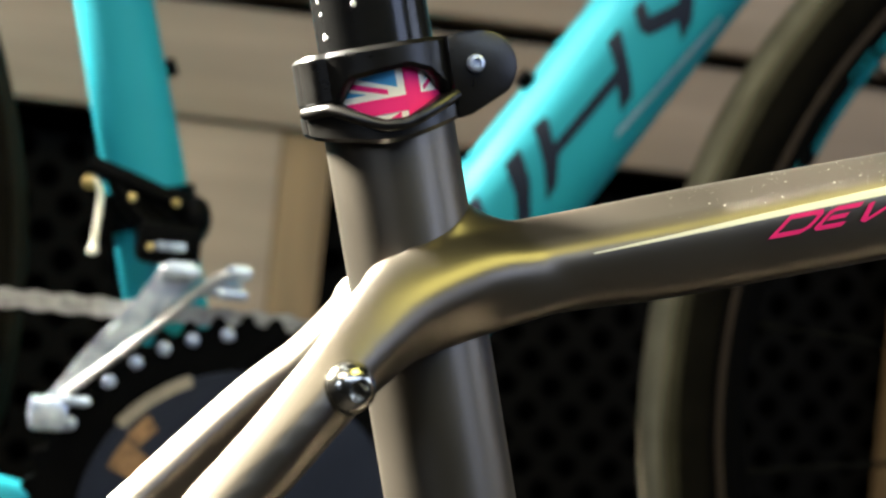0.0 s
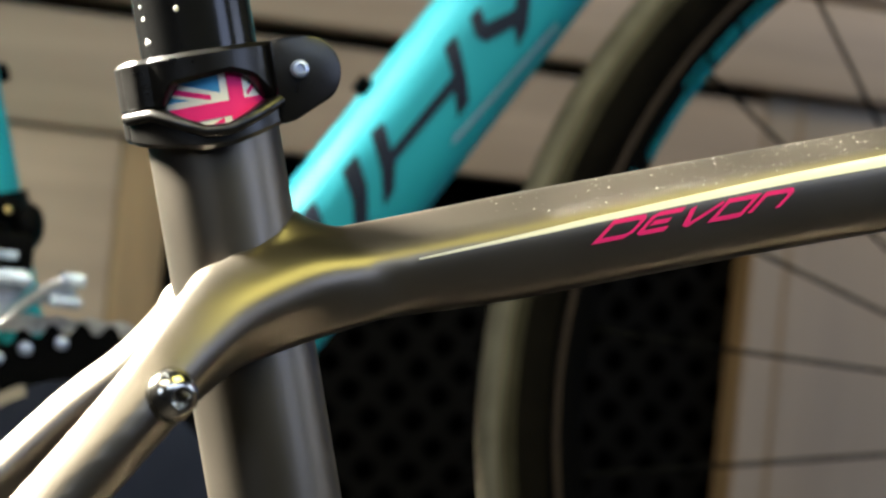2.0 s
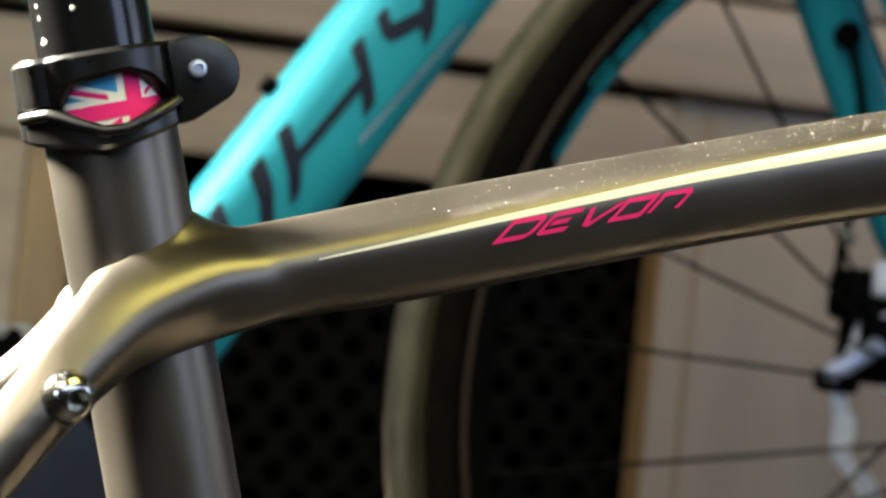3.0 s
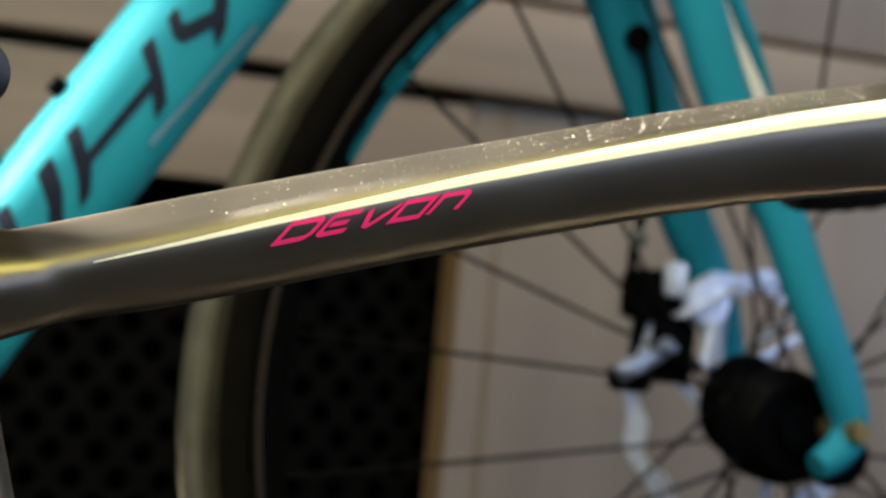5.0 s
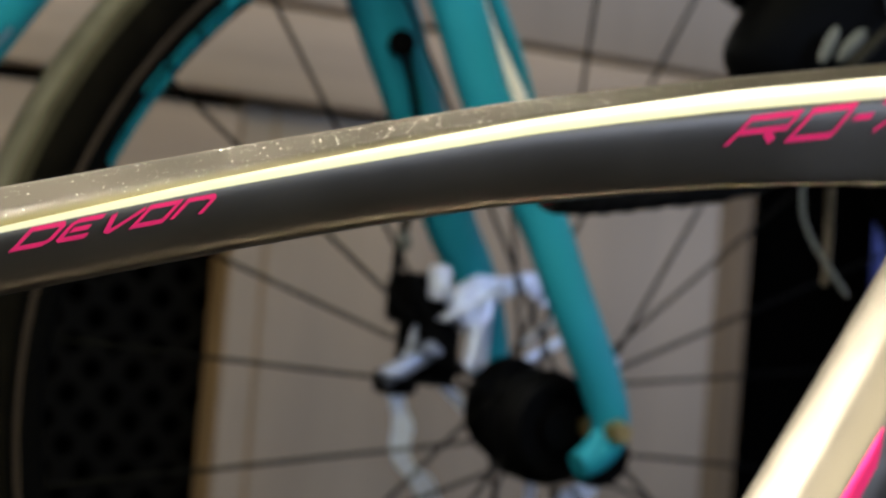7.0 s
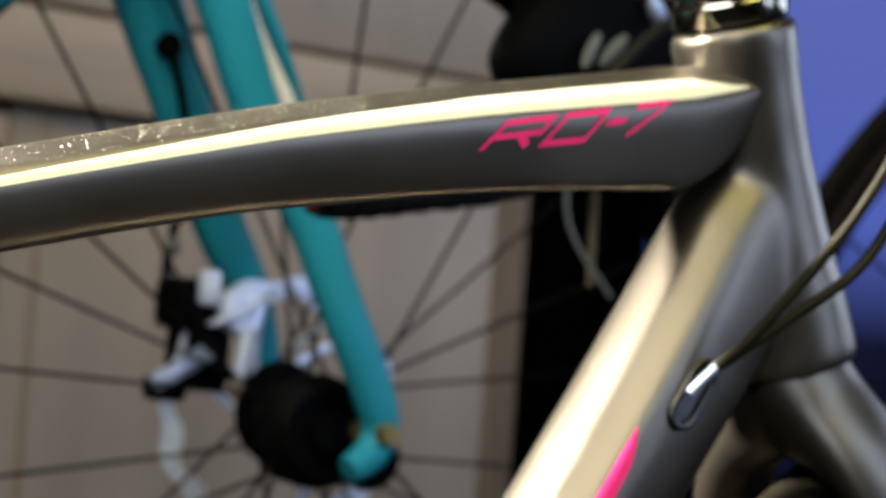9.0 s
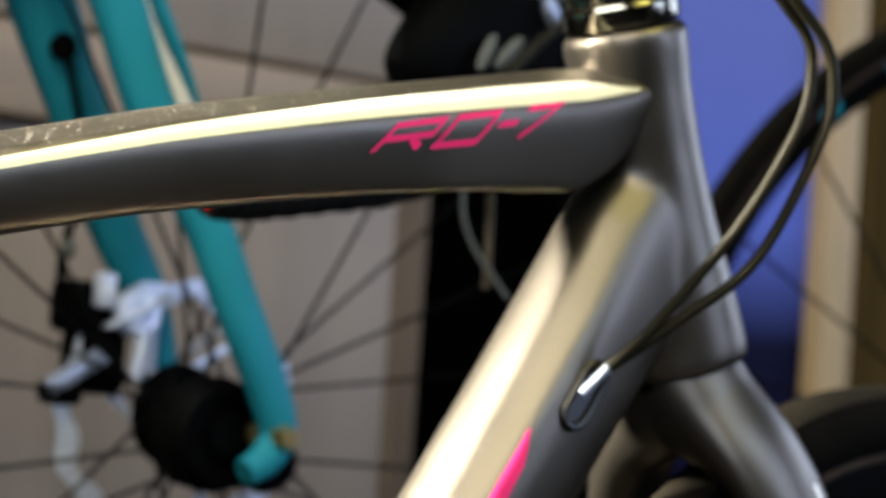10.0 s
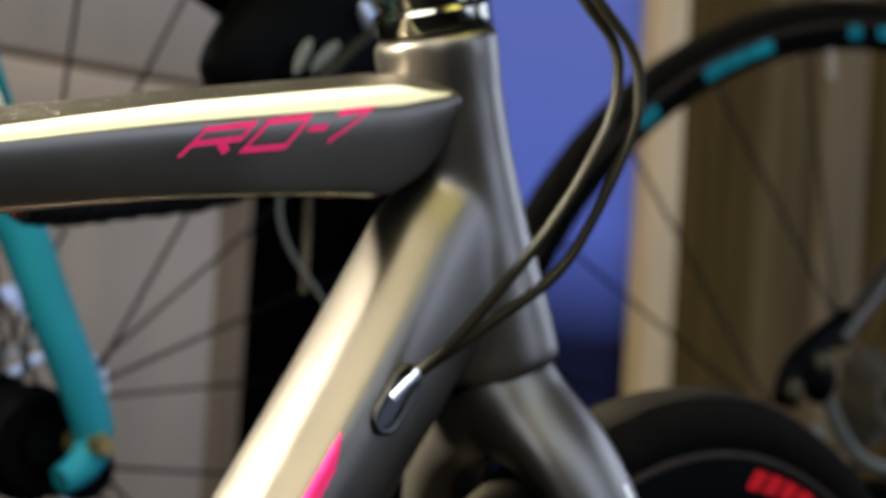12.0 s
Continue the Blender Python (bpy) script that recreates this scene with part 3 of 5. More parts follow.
# outline (forward, up) laid on the clamp
prism(bm, [(u, -f) for f, u in ear], EM, 0.0095)
bmesh.ops.bevel(bm, geom=bm.edges[:], offset=0.0009, segments=2, affect="EDGES", profile=0.5)
part("clamp_ear", bm, M_BLACKSATIN, clamp)
bm = bmesh.new()
lathe(bm, [(0, 0.0060), (0.0021, 0.0060), (0.0022, 0.0104), (0.0018, 0.0110), (0.0011, 0.0112), (0.0009, 0.0105), (0, 0.0105)], axis_frame(CL @ Vector((0.0085, 0.0190, 0.0058)), (0, -1, 0), ST_DIR), 20)
part("clamp_bolt", bm, M_ALLOY, clamp, "small silver clamp bolt")


def on_badge(t, h, r):
    return on_clamp(t, max(h, low_edge(t) + 0.002), r)


def badge_patch(name, mat, polys, r, label):
    bm = bmesh.new()
    for poly in polys:
        n = 40
        (a, b, c, d) = [np.array(p, float) for p in poly]
        grid = [[bm.verts.new(on_badge(*(((a + (b - a) * i / n) * (1 - j / 2) + (d + (c - d) * i / n) * (j / 2))), r)) for j in range(3)] for i in range(n + 1)]
        for i in range(n):
            for j in range(2):
                bm.faces.new((grid[i][j], grid[i + 1][j], grid[i + 1][j + 1], grid[i][j + 1]))
    return part(name, bm, mat, clamp, label)


badge_patch("badge_ground", M_FLAGBLUE, [[(-50, -0.0085), (44, -0.0085), (44, 0.010), (-50, 0.010)]], 0.0166, "flag badge in blue, white and magenta")
badge_patch("badge_white", M_FLAGWHITE, [[(-52, -0.0042), (44, -0.0034), (44, 0.0028), (-52, 0.0024)]], 0.01666, "")
badge_patch("badge_white", M_FLAGWHITE, [[(0, -0.009), (25, -0.009), (25, 0.012), (0, 0.012)]], 0.01672, "")
badge_patch("badge_white", M_FLAGWHITE, [[(-52, 0.0048), (2, 0.0002), (2, 0.0030), (-52, 0.0085)], [(20, 0.0008), (46, 0.0062), (46, 0.0090), (20, 0.0030)], [(-44, -0.0105), (4, -0.0036), (4, -0.0012), (-44, -0.0080)], [(20, -0.0034), (46, -0.0080), (46, -0.0056), (20, -0.0008)]], 0.01678, "")
badge_patch("badge_magenta", M_PINK, [[(-52, 0.0056), (-8, 0.0018), (-8, 0.0030), (-52, 0.0070)], [(22, 0.0016), (46, 0.0072), (46, 0.0084), (22, 0.0028)], [(-34, -0.0084), (0, -0.0036), (0, -0.0024), (-34, -0.0072)]], 0.01684, "")
badge_patch("badge_magenta", M_PINK, [[(-52, -0.0028), (44, -0.0020), (44, 0.0014), (-52, 0.0009)]], 0.01690, "")
badge_patch("badge_magenta", M_PINK, [[(6, -0.009), (19, -0.009), (19, 0.012), (6, 0.012)]], 0.01696, "")

# specks of dried dirt on the seatpost
for x, y, z in ((-0.0411, -0.0058, 0.7118), (-0.0392, -0.0058, 0.7070), (-0.0410, -0.0050, 0.7146), (-0.0400, -0.0056, 0.7062), (-0.0332, -0.0130, 0.7144), (-0.0385, -0.0066, 0.7066)):
    bm = bmesh.new()
    ax = np.array([ST_TOP[0] - 0.281 * (z - ST_TOP[2]), 0, z])
    d = np.array([x, y, z]) - ax
    ball(bm, ax + d / np.linalg.norm(d) * 0.01385, 0.00060, 1, 1, 1.2)
    tagged(part("dirt_speck", bm, M_DUST, near), "dried pale speck")

# ---- head tube, headset, stem ----
HT_TOP, HT_BOT = np.array([0.4095, 0, 0.780]), np.array([0.4480, 0, 0.6640])
S_DIR = (HT_BOT - HT_TOP) / np.linalg.norm(HT_BOT - HT_TOP)
HTM = axis_frame(HT_TOP, -S_DIR, (0, -1, 0))
L = float(np.linalg.norm(HT_TOP - HT_BOT))
bm = bmesh.new()
prof = [(0.0, 0.0)] + [(0.0216, 0.0), (0.0222, -0.001), (0.0219, -0.008), (0.0206, -0.022), (0.0203, -0.045), (0.0216, -0.070), (0.0244, -0.098), (0.0260, -L + 0.002), (0.0256, -L), (0.0, -L)]
lathe(bm, prof, HTM, 64)
head_bm = bm
bm = bmesh.new()
lathe(bm, [(0, 0.0006), (0.0198, 0.0006), (0.0206, 0.0025), (0.0206, 0.0075), (0.0188, 0.0095), (0.0182, 0.0100), (0.0182, 0.0115), (0.0196, 0.0122), (0.0196, 0.0240), (0.018, 0.026), (0, 0.026)], HTM, 48)
part("headset", bm, M_HEADSET, near, "polished dark headset cups")
bm = bmesh.new()
lathe(bm, [(0, 0.027), (0.0185, 0.027), (0.0185, 0.07), (0, 0.07)], HTM, 36)
part("stem_clamp", bm, M_PLASTIC, near)

# ---- down tube ----
DT_DIR = np.array([math.sin(radians(35)), 0, math.cos(radians(35))])
DT_UP = np.array([-DT_DIR[2], 0, DT_DIR[0]])
DT_C = np.array([0.3610, 0, 0.6178])


def dt_point(s, alpha, lift=0.0):
    """s metres up the tube from z 0.618, alpha degrees from its upper side towards the near side; a rounded square."""
    ra = float(np.interp(s, [-0.45, 0.02, 0.07, 0.100, 0.122, 0.133], [0.0245, 0.0245, 0.0258, 0.0276, 0.0262, 0.0180])) + lift
    rb = float(np.interp(s, [-0.45, 0.02, 0.07, 0.100, 0.122, 0.133], [0.0240, 0.0238, 0.0228, 0.0212, 0.0198, 0.0160])) + lift
    a = radians(alpha)
    ra += float(np.interp(s, [-0.02, 0.02, 0.07, 0.10, 0.128], [0.0004, 0.0014, 0.0026, 0.0032, 0.0014])) * max(0.0, math.cos(a))
    b = a - radians(4)
    k = (abs(math.cos(b)) ** 3.1 + abs(math.sin(b)) ** 3.1) ** (-1 / 3.1) * 0.948
    # narrow chamfers beside the narrow upper face
    k = min(k, 1.0 / max(0.2, math.cos(a - radians(37))), 1.0 / max(0.2, math.cos(a + radians(37))))
    return DT_C + DT_DIR * s + DT_UP * ra * k * math.cos(a) + np.array([0, -1, 0]) * rb * k * math.sin(a)


# head tube and down tube are melted together at the weld, then parted along it
add_loft(head_bm, [[dt_point(s, a) for a in np.linspace(0, 360, 64, endpoint=False)] for s in np.linspace(-0.45, 0.133, 101)])
weld = part("weld", head_bm, M_GREY, near)
mod = weld.modifiers.new("melt", "REMESH")
mod.mode, mod.voxel_size, mod.use_smooth_shade = "VOXEL", 0.0012, True
mod = weld.modifiers.new("soften", "SMOOTH")
mod.factor, mod.iterations = 0.5, 60
melted = bpy.data.meshes.new_from_object(weld.evaluated_get(bpy.context.evaluated_depsgraph_get()))
bpy.data.objects.remove(weld)
cut_n = Vector((-S_DIR[2], 0, S_DIR[0]))
cut_p = Vector(HT_TOP) - cut_n * 0.0225
for tube_name, keep_front in (("head_tube", True), ("down_tube", False)):
    bm = bmesh.new()
    bm.from_mesh(melted)
    bmesh.ops.bisect_plane(bm, geom=bm.verts[:] + bm.edges[:] + bm.faces[:], plane_co=cut_p, plane_no=cut_n, clear_inner=keep_front, clear_outer=not keep_front)
    part(tube_name, bm, M_GREY, near)


def dt_patch(name, mat, lo, hi, s0, s1, label, n=24, k=8, lift=0.0005):
    bm = bmesh.new()
    grid = [[bm.verts.new(dt_point(s, lo(s) + (hi(s) - lo(s)) * j / k, lift)) for j in range(k + 1)] for s in np.linspace(s0, s1, n)]
    for p, q in zip(grid, grid[1:]):
        for j in range(k):
            bm.faces.new((p[j], p[j + 1], q[j + 1], q[j]))
    return part(name, bm, mat, near, label)


dt_patch("down_tube_flash", M_PINK, lambda s: 55.0, lambda s: float(np.interp(s, [-0.06, 0.008, 0.018], [72, 65, 56])), -0.06, 0.018, "magenta pointed decal flash", 14, 4)
dt_patch("down_tube_flash", M_PINK, lambda s: float(np.interp(s, [-0.06, -0.004], [75, 72])), lambda s: float(np.interp(s, [-0.06, -0.012, -0.004], [88, 80, 73])), -0.06, -0.004, "", 14, 4)

# cable port on the down tube
bm = bmesh.new()
PM = axis_frame(dt_point(0.0395, 80, -0.002), dt_point(0.0395, 80, 1) - dt_point(0.0395, 80), DT_DIR)
oval = lambda a, b: [(a * math.cos(t) + (0.006 if math.cos(t) > 0 else -0.006), b * math.sin(t)) for t in np.linspace(0, 2 * math.pi, 28, endpoint=False)]
rings = [[PM @ Vector((x, y, z)) for x, y in oval(a, b)] for a, b, z in ((0.0075, 0.0058, 0.0), (0.0075, 0.0058, 0.0036), (0.0066, 0.0049, 0.0044), (0.0052, 0.0036, 0.0041), (0.0042, 0.0026, 0.0024))]
add_loft(bm, rings)
port = part("cable_port", bm, M_BLACKSATIN, near, "black oval cable entry port")
bm = bmesh.new()
rod(bm, (0.3768, -0.0250, 0.6532), (0.3838, -0.0300, 0.6627), 0.0016, 14)
part("ferrule", bm, M_ALLOY, port, "silver cable ferrule")

# ---- cables from the bars round the head tube ----
for pts in ([(0.398, -0.064, 0.800), (0.4088, -0.070, 0.7844), (0.4198, -0.073, 0.7731), (0.4234, -0.073, 0.7625), (0.4211, -0.071, 0.7438), (0.4088, -0.060, 0.7114), (0.3930, -0.040, 0.6768), (0.3834, -0.0297, 0.6622)],
            [(0.397, -0.070, 0.800), (0.4099, -0.075, 0.7842), (0.4231, -0.078, 0.7714), (0.4285, -0.078, 0.7593), (0.4281, -0.075, 0.7408), (0.4158, -0.062, 0.7009), (0.3995, -0.046, 0.6800), (0.3850, -0.0262, 0.6610)]):
    bm = bmesh.new()
    tube(bm, spline(pts, 10), 0.0019, 12, up=(0, 1, 0.01))
    tagged(part("gear_cable", bm, M_CABLE), "black cable housing running from bars to frame", "cable", "cables at the head tube")

# ---- fork and front wheel, turned a little to the far side ----
STEER = 10.5
SM = axis_frame(HT_BOT, -S_DIR, (1, 0, 0)) @ pose(0, 0, 0, 0, 0, STEER)
fork = thing("front_fork", "satin gunmetal fork with pale side stripes", "fork")
# local: x forward, y to the far side, z up along the steering axis
bm = bmesh.new()
for sd in (-1, 1):
    pts = [(0, 0.0, -0.004, 0.0225, 0.0225), (0.000, sd * 0.010, -0.016, 0.0215, 0.0190), (0.002, sd * 0.026, -0.034, 0.0215, 0.0125), (0.004, sd * 0.036, -0.060, 0.0205, 0.0100), (0.007, sd * 0.041, -0.10, 0.0185, 0.0090), (0.020, sd * 0.048, -0.24, 0.0140, 0.0080), (0.045, sd * 0.052, -0.355, 0.0100, 0.0070)]
    F = spline(pts, 7)
    rings = []
    for p, q in zip(F, np.vstack([F[1:], 2 * F[-1:] - F[-2:-1]])):
        d = Vector(q[:3] - p[:3]).normalized()
        sx = Vector((1, 0, 0))
        sy = d.cross(sx).normalized()
        rings.append([SM @ (Vector(p[:3]) + sx * p[3] * math.cos(a) + sy * p[4] * math.sin(a)) for a in np.linspace(0, 2 * math.pi, 28, endpoint=False)])
    bmb = bmesh.new()
    add_loft(bmb, rings)
    part("fork_blade", bmb, M_GREY, fork)
    bms = bmesh.new()
    strip = []
    for p in F[11:]:
        strip.append([bms.verts.new(SM @ Vector((p[0] + dx, p[1] + sd * (p[4] * math.sqrt(max(0, 1 - (dx / p[3]) ** 2)) + 0.0004), p[2]))) for dx in (0.0055, 0.0072, 0.0090)])
    for a, b in zip(strip, strip[1:]):
        for j in range(2):
            bms.faces.new((a[j], a[j + 1], b[j + 1], b[j]))
    part("fork_stripe", bms, M_WHITE, fork, "thin pale stripe")
bm.free()


def wheel(name, centre, axis, R, tyre_r, rim_depth, label, parent_thing, decal, nspokes=24, hub_r=0.017, hub_w=0.045, tread=None, phase=0.0, decal_mat=None, lean=0.0):
    W = axis_frame(centre, axis, (0, 0, 1))
    w = new(name)
    w.parent = parent_thing
    w["label"] = label
    bm = bmesh.new()
    rc = R - tyre_r
    lathe(bm, [(rc + tyre_r * math.cos(a), tyre_r * math.sin(a)) for a in np.linspace(0, 2 * math.pi, 20, endpoint=False)], W, 128)
    part("tyre", bm, M_RUBBER, w)
    bm = bmesh.new()
    arc = [radians(a) for a in (-46, -32, -16, 0, 16, 32, 46)]
    lathe(bm, [(rc + (tyre_r + 0.0007) * math.cos(a), (tyre_r + 0.0007) * math.sin(a)) for a in arc] + [(rc + (tyre_r - 0.0008) * math.cos(a), (tyre_r - 0.0008) * math.sin(a)) for a in arc[::-1]], W, 128)
    part("tread", bm, tread or M_SIDEWALL, w, "grey tread" if tread is None else "")
    if tread is None:
        # two darker bands of colour stand in for the shading round the tyre's shoulders
        for lo, hi, mat in ((46, 58, M_SHOULDER), (58, 74, M_SHOULDERLOW), (-58, -46, M_SHOULDER), (-74, -58, M_SHOULDERLOW)):
            bm = bmesh.new()
            arc = [radians(a) for a in np.linspace(lo, hi, 4)]
            lathe(bm, [(rc + (tyre_r + 0.0006) * math.cos(a), (tyre_r + 0.0006) * math.sin(a)) for a in arc] + [(rc + (tyre_r - 0.0008) * math.cos(a), (tyre_r - 0.0008) * math.sin(a)) for a in arc[::-1]], W, 128)
            part("tyre_shoulder", bm, mat, w)
    bm = bmesh.new()
    ro = R - 2 * tyre_r + 0.002
    hw = tyre_r * 0.85
    lathe(bm, [(ro, -hw), (ro + 0.003, -hw * 0.9), (ro + 0.003, hw * 0.9), (ro, hw), (ro - rim_depth * 0.6, hw * 0.9), (ro - rim_depth, hw * 0.35), (ro - rim_depth, -hw * 0.35), (ro - rim_depth * 0.6, -hw * 0.9)], W, 128)
    part("rim", bm, M_RIM, w)
    bm = bmesh.new()
    for sgn in (-1, 1):
        lathe(bm, [(ro + 0.0016 * math.cos(a), sgn * hw * 1.02 + 0.0011 * math.sin(a)) for a in np.linspace(0, 2 * math.pi, 8, endpoint=False)], W, 128)
    part("rim_lip", bm, M_RIMLIP, w, "thin brown brake edge")
    for a0, a1, r0, r1 in decal:
        for sgn in (-1, 1):
            bm = bmesh.new()
            n = max(2, int((a1 - a0) / 3))
            g = []
            for a in np.linspace(radians(a0), radians(a1), n + 1):
                row = []
                for k in range(3):
                    f = r0 + (r1 - r0) * k / 2
                    rr = ro - rim_depth * f
                    hh = hw * (1 - 0.1 * min(f, 0.6) / 0.6) if f < 0.6 else hw * (0.9 - 0.55 * (f - 0.6) / 0.4)
                    row.append(bm.verts.new(W @ Vector((rr * math.cos(a - lean * k), rr * math.sin(a - lean * k), sgn * (hh + 0.0004)))))
                g.append(row)
            for p, q in zip(g, g[1:]):
                for k in range(2):
                    bm.faces.new((p[k], p[k + 1], q[k + 1], q[k]))
            part("rim_decal", bm, decal_mat, w)
    bm = bmesh.new()
    lathe(bm, [(0.0, -hub_w), (0.008, -hub_w), (0.008, -hub_w * 0.75), (hub_r, -hub_w * 0.72), (hub_r, -hub_w * 0.6), (hub_r * 0.6, -hub_w * 0.45), (hub_r * 0.6, hub_w * 0.45), (hub_r, hub_w * 0.6), (hub_r, hub_w * 0.72), (0.008, hub_w * 0.75), (0.008, hub_w), (0.0, hub_w)], W, 32)
    part("hub", bm, M_PLASTIC, w)
    for k in range(nspokes):
        a = 2 * math.pi * (k + phase) / nspokes
        sd = 1 if k % 2 else -1
        off = radians(62) * (1 if (k // 2) % 2 else -1)
        bm = bmesh.new()
        p = W @ Vector((hub_r * 0.9 * math.cos(a + off), hub_r * 0.9 * math.sin(a + off), sd * hub_w * 0.66))
        q = W @ Vector(((ro - rim_depth + 0.002) * math.cos(a), (ro - rim_depth + 0.002) * math.sin(a), 0))
        rod(bm, p, q, 0.0011, 6)
        part("spoke", bm, M_SPOKE, w)
    return w


AX = SM @ Vector((0.048, 0, -0.366))
FW_AXIS = (SM.to_3x3() @ Vector((0, 1, 0)))
wheel("front_wheel", AX, FW_AXIS, AX.z - 0.001, 0.0150, 0.032, "black wheel with red rim lettering blocks", near, [(a, a + 2.4, 0.15, 0.43) for a in (6.2, 9.3, 12.4, 15.5)], decal_mat=M_RED, tread=M_TREADBLACK, lean=radians(0.8))


# ---- handlebar of the near bike: far drop with hood and lever ----
bars = thing("handlebar", "black taped drop handlebar with hood and thin grey lever", "handlebar")
BAR = [(0.3840, 0.208, 0.7265), (0.402, 0.208, 0.7275), (0.4350, 0.207, 0.7335), (0.480, 0.205, 0.7430), (0.522, 0.204, 0.7640), (0.534, 0.203, 0.7960), (0.514, 0.202, 0.8280), (0.470, 0.200, 0.8440), (0.435, 0.190, 0.8500), (0.415, 0.150, 0.8520), (0.402, 0.060, 0.8520), (0.398, 0.0, 0.8520)]
F = spline(BAR, 8)
bm = bmesh.new()
tube(bm, F, [0.0148 + 0.0007 * math.sin(i * 2.1) for i in range(len(F))], 18, up=(0.05, 1, 0.02))
part("drop_bar", bm, M_TAPE, bars, "black bar tape wound round the drop")
bm = bmesh.new()
rod(bm, (0.3815, 0.2081, 0.7264), (0.3842, 0.208, 0.7265), 0.0140, 18)
part("bar_plug", bm, M_PLASTIC, bars, "black bar end plug")
bm = bmesh.new()
rod(bm, (0.3795, 0.2075, 0.7215), (0.3818, 0.2075, 0.7215), 0.0055, 14)
part("plug_cap", bm, M_RED, bars, "small red plug cap")
bm = bmesh.new()
HF = spline([(0.474, 0.200, 0.778, 0.006, 0.010), (0.482, 0.200, 0.786, 0.014, 0.022), (0.507, 0.201, 0.800, 0.019, 0.036), (0.542, 0.202, 0.815, 0.020, 0.048), (0.582, 0.202, 0.832, 0.020, 0.052), (0.627, 0.202, 0.850, 0.016, 0.050)], 6)
tube(bm, HF[:, :3], [(r[3], r[4]) for r in HF], 20)
part("brake_hood", bm, M_PLASTIC, bars, "black rubber brake hood")
bm = bmesh.new()
LF = spline([(0.560, 0.203, 0.835), (0.543, 0.203, 0.800), (0.524, 0.202, 0.768), (0.515, 0.201, 0.738), (0.520, 0.200, 0.716), (0.545, 0.199, 0.690)], 8)
tube(bm, LF, [(0.0013, 0.0010)] * len(LF), 10, up=(0, 1, 0.05))
part("brake_lever", bm, M_LEVER, bars, "thin grey brake lever")
for p, q, r, m, words in (((0.4979, 0.176, 0.7892), (0.5058, 0.176, 0.8056), 0.0030, M_LEVER, "pale lever pivot"), ((0.5077, 0.176, 0.7916), (0.5221, 0.176, 0.8067), 0.0034, M_LEVER, "grey lever tongue"), ((0.5357, 0.176, 0.8279), (0.5439, 0.176, 0.8144), 0.0045, M_ALLOY, "silver lever face")):
    bm = bmesh.new()
    d = (np.array(q) - np.array(p)) / 5
    tube(bm, [np.array(p) + d * k for k in range(6)], [(r * f, r * f * 0.7) for f in (0.45, 0.9, 1.0, 1.0, 0.9, 0.45)], 14, up=(0, 1, 0))
    part("lever_pivot", bm, m, bars, words)
bm = bmesh.new()
tube(bm, spline([(0.5350, 0.2050, 0.7410), (0.5352, 0.2050, 0.7389), (0.5362, 0.2050, 0.7180), (0.5366, 0.2050, 0.6968), (0.5364, 0.2050, 0.6950)], 4), [(0.0016, 0.0026)] * 17, 10, up=(0, 1, 0))
part("lever_back", bm, M_LEVERBACK, bars, "dull beige back of the lever")
bm = bmesh.new()
tube(bm, spline([(0.505, 0.170, 0.784), (0.5137, 0.169, 0.7925), (0.5264, 0.168, 0.8055), (0.5396, 0.168, 0.8155), (0.5520, 0.168, 0.8230), (0.60, 0.168, 0.845)], 8), 0.0023, 10, up=(0, 1, 0.05))
part("brake_cable", bm, M_CABLE, bars)

# ---- the turquoise bike ----
teal = thing("road_bike", "bright turquoise road bike with black decals on a plinth", "bicycle")
TY = lambda x: 0.385 - 0.05 * x
T_AX = (0.05, 1.0, 0.0)


def tp(x, z, dy=0.0):
    return (x, TY(x) + dy, z)


bm = bmesh.new()
tube(bm, [tp(-0.0035, 0.525), tp(-0.046, 0.680), tp(-0.066, 0.751), tp(-0.122, 0.95)], [0.0175, 0.0175, 0.0165, 0.0162], 32, up=(0, 1, 0))
part("seat_tube", bm, M_TEAL, teal)
D0, D1 = np.array(tp(0.1175, 0.688)), np.array(tp(0.180, 0.7855))
D_D = (D1 - D0) / np.linalg.norm(D1 - D0)
D_N = np.array([-D_D[2], 0, D_D[0]])
D_N /= np.linalg.norm(D_N)
D_Y = np.cross(D_N, D_D)
D_Y = -D_Y if D_Y[1] > 0 else D_Y


def dts(s, a, lift=0.0, r=0.0270):
    """Along the turquoise down tube; a degrees from its upper side towards the near side. A squarish section."""
    t = radians(a)
    p = 2.6
    k = (abs(math.cos(t)) ** p + abs(math.sin(t)) ** p) ** (-1 / p)
    return D0 + D_D * s + (D_N * math.cos(t) + D_Y * math.sin(t)) * (r * k + lift)


bm = bmesh.new()
add_loft(bm, [[dts(s, a) for a in np.linspace(0, 360, 40, endpoint=False)] for s in np.linspace(-0.19, 0.30, 14)])
part("down_tube", bm, M_TEAL, teal)


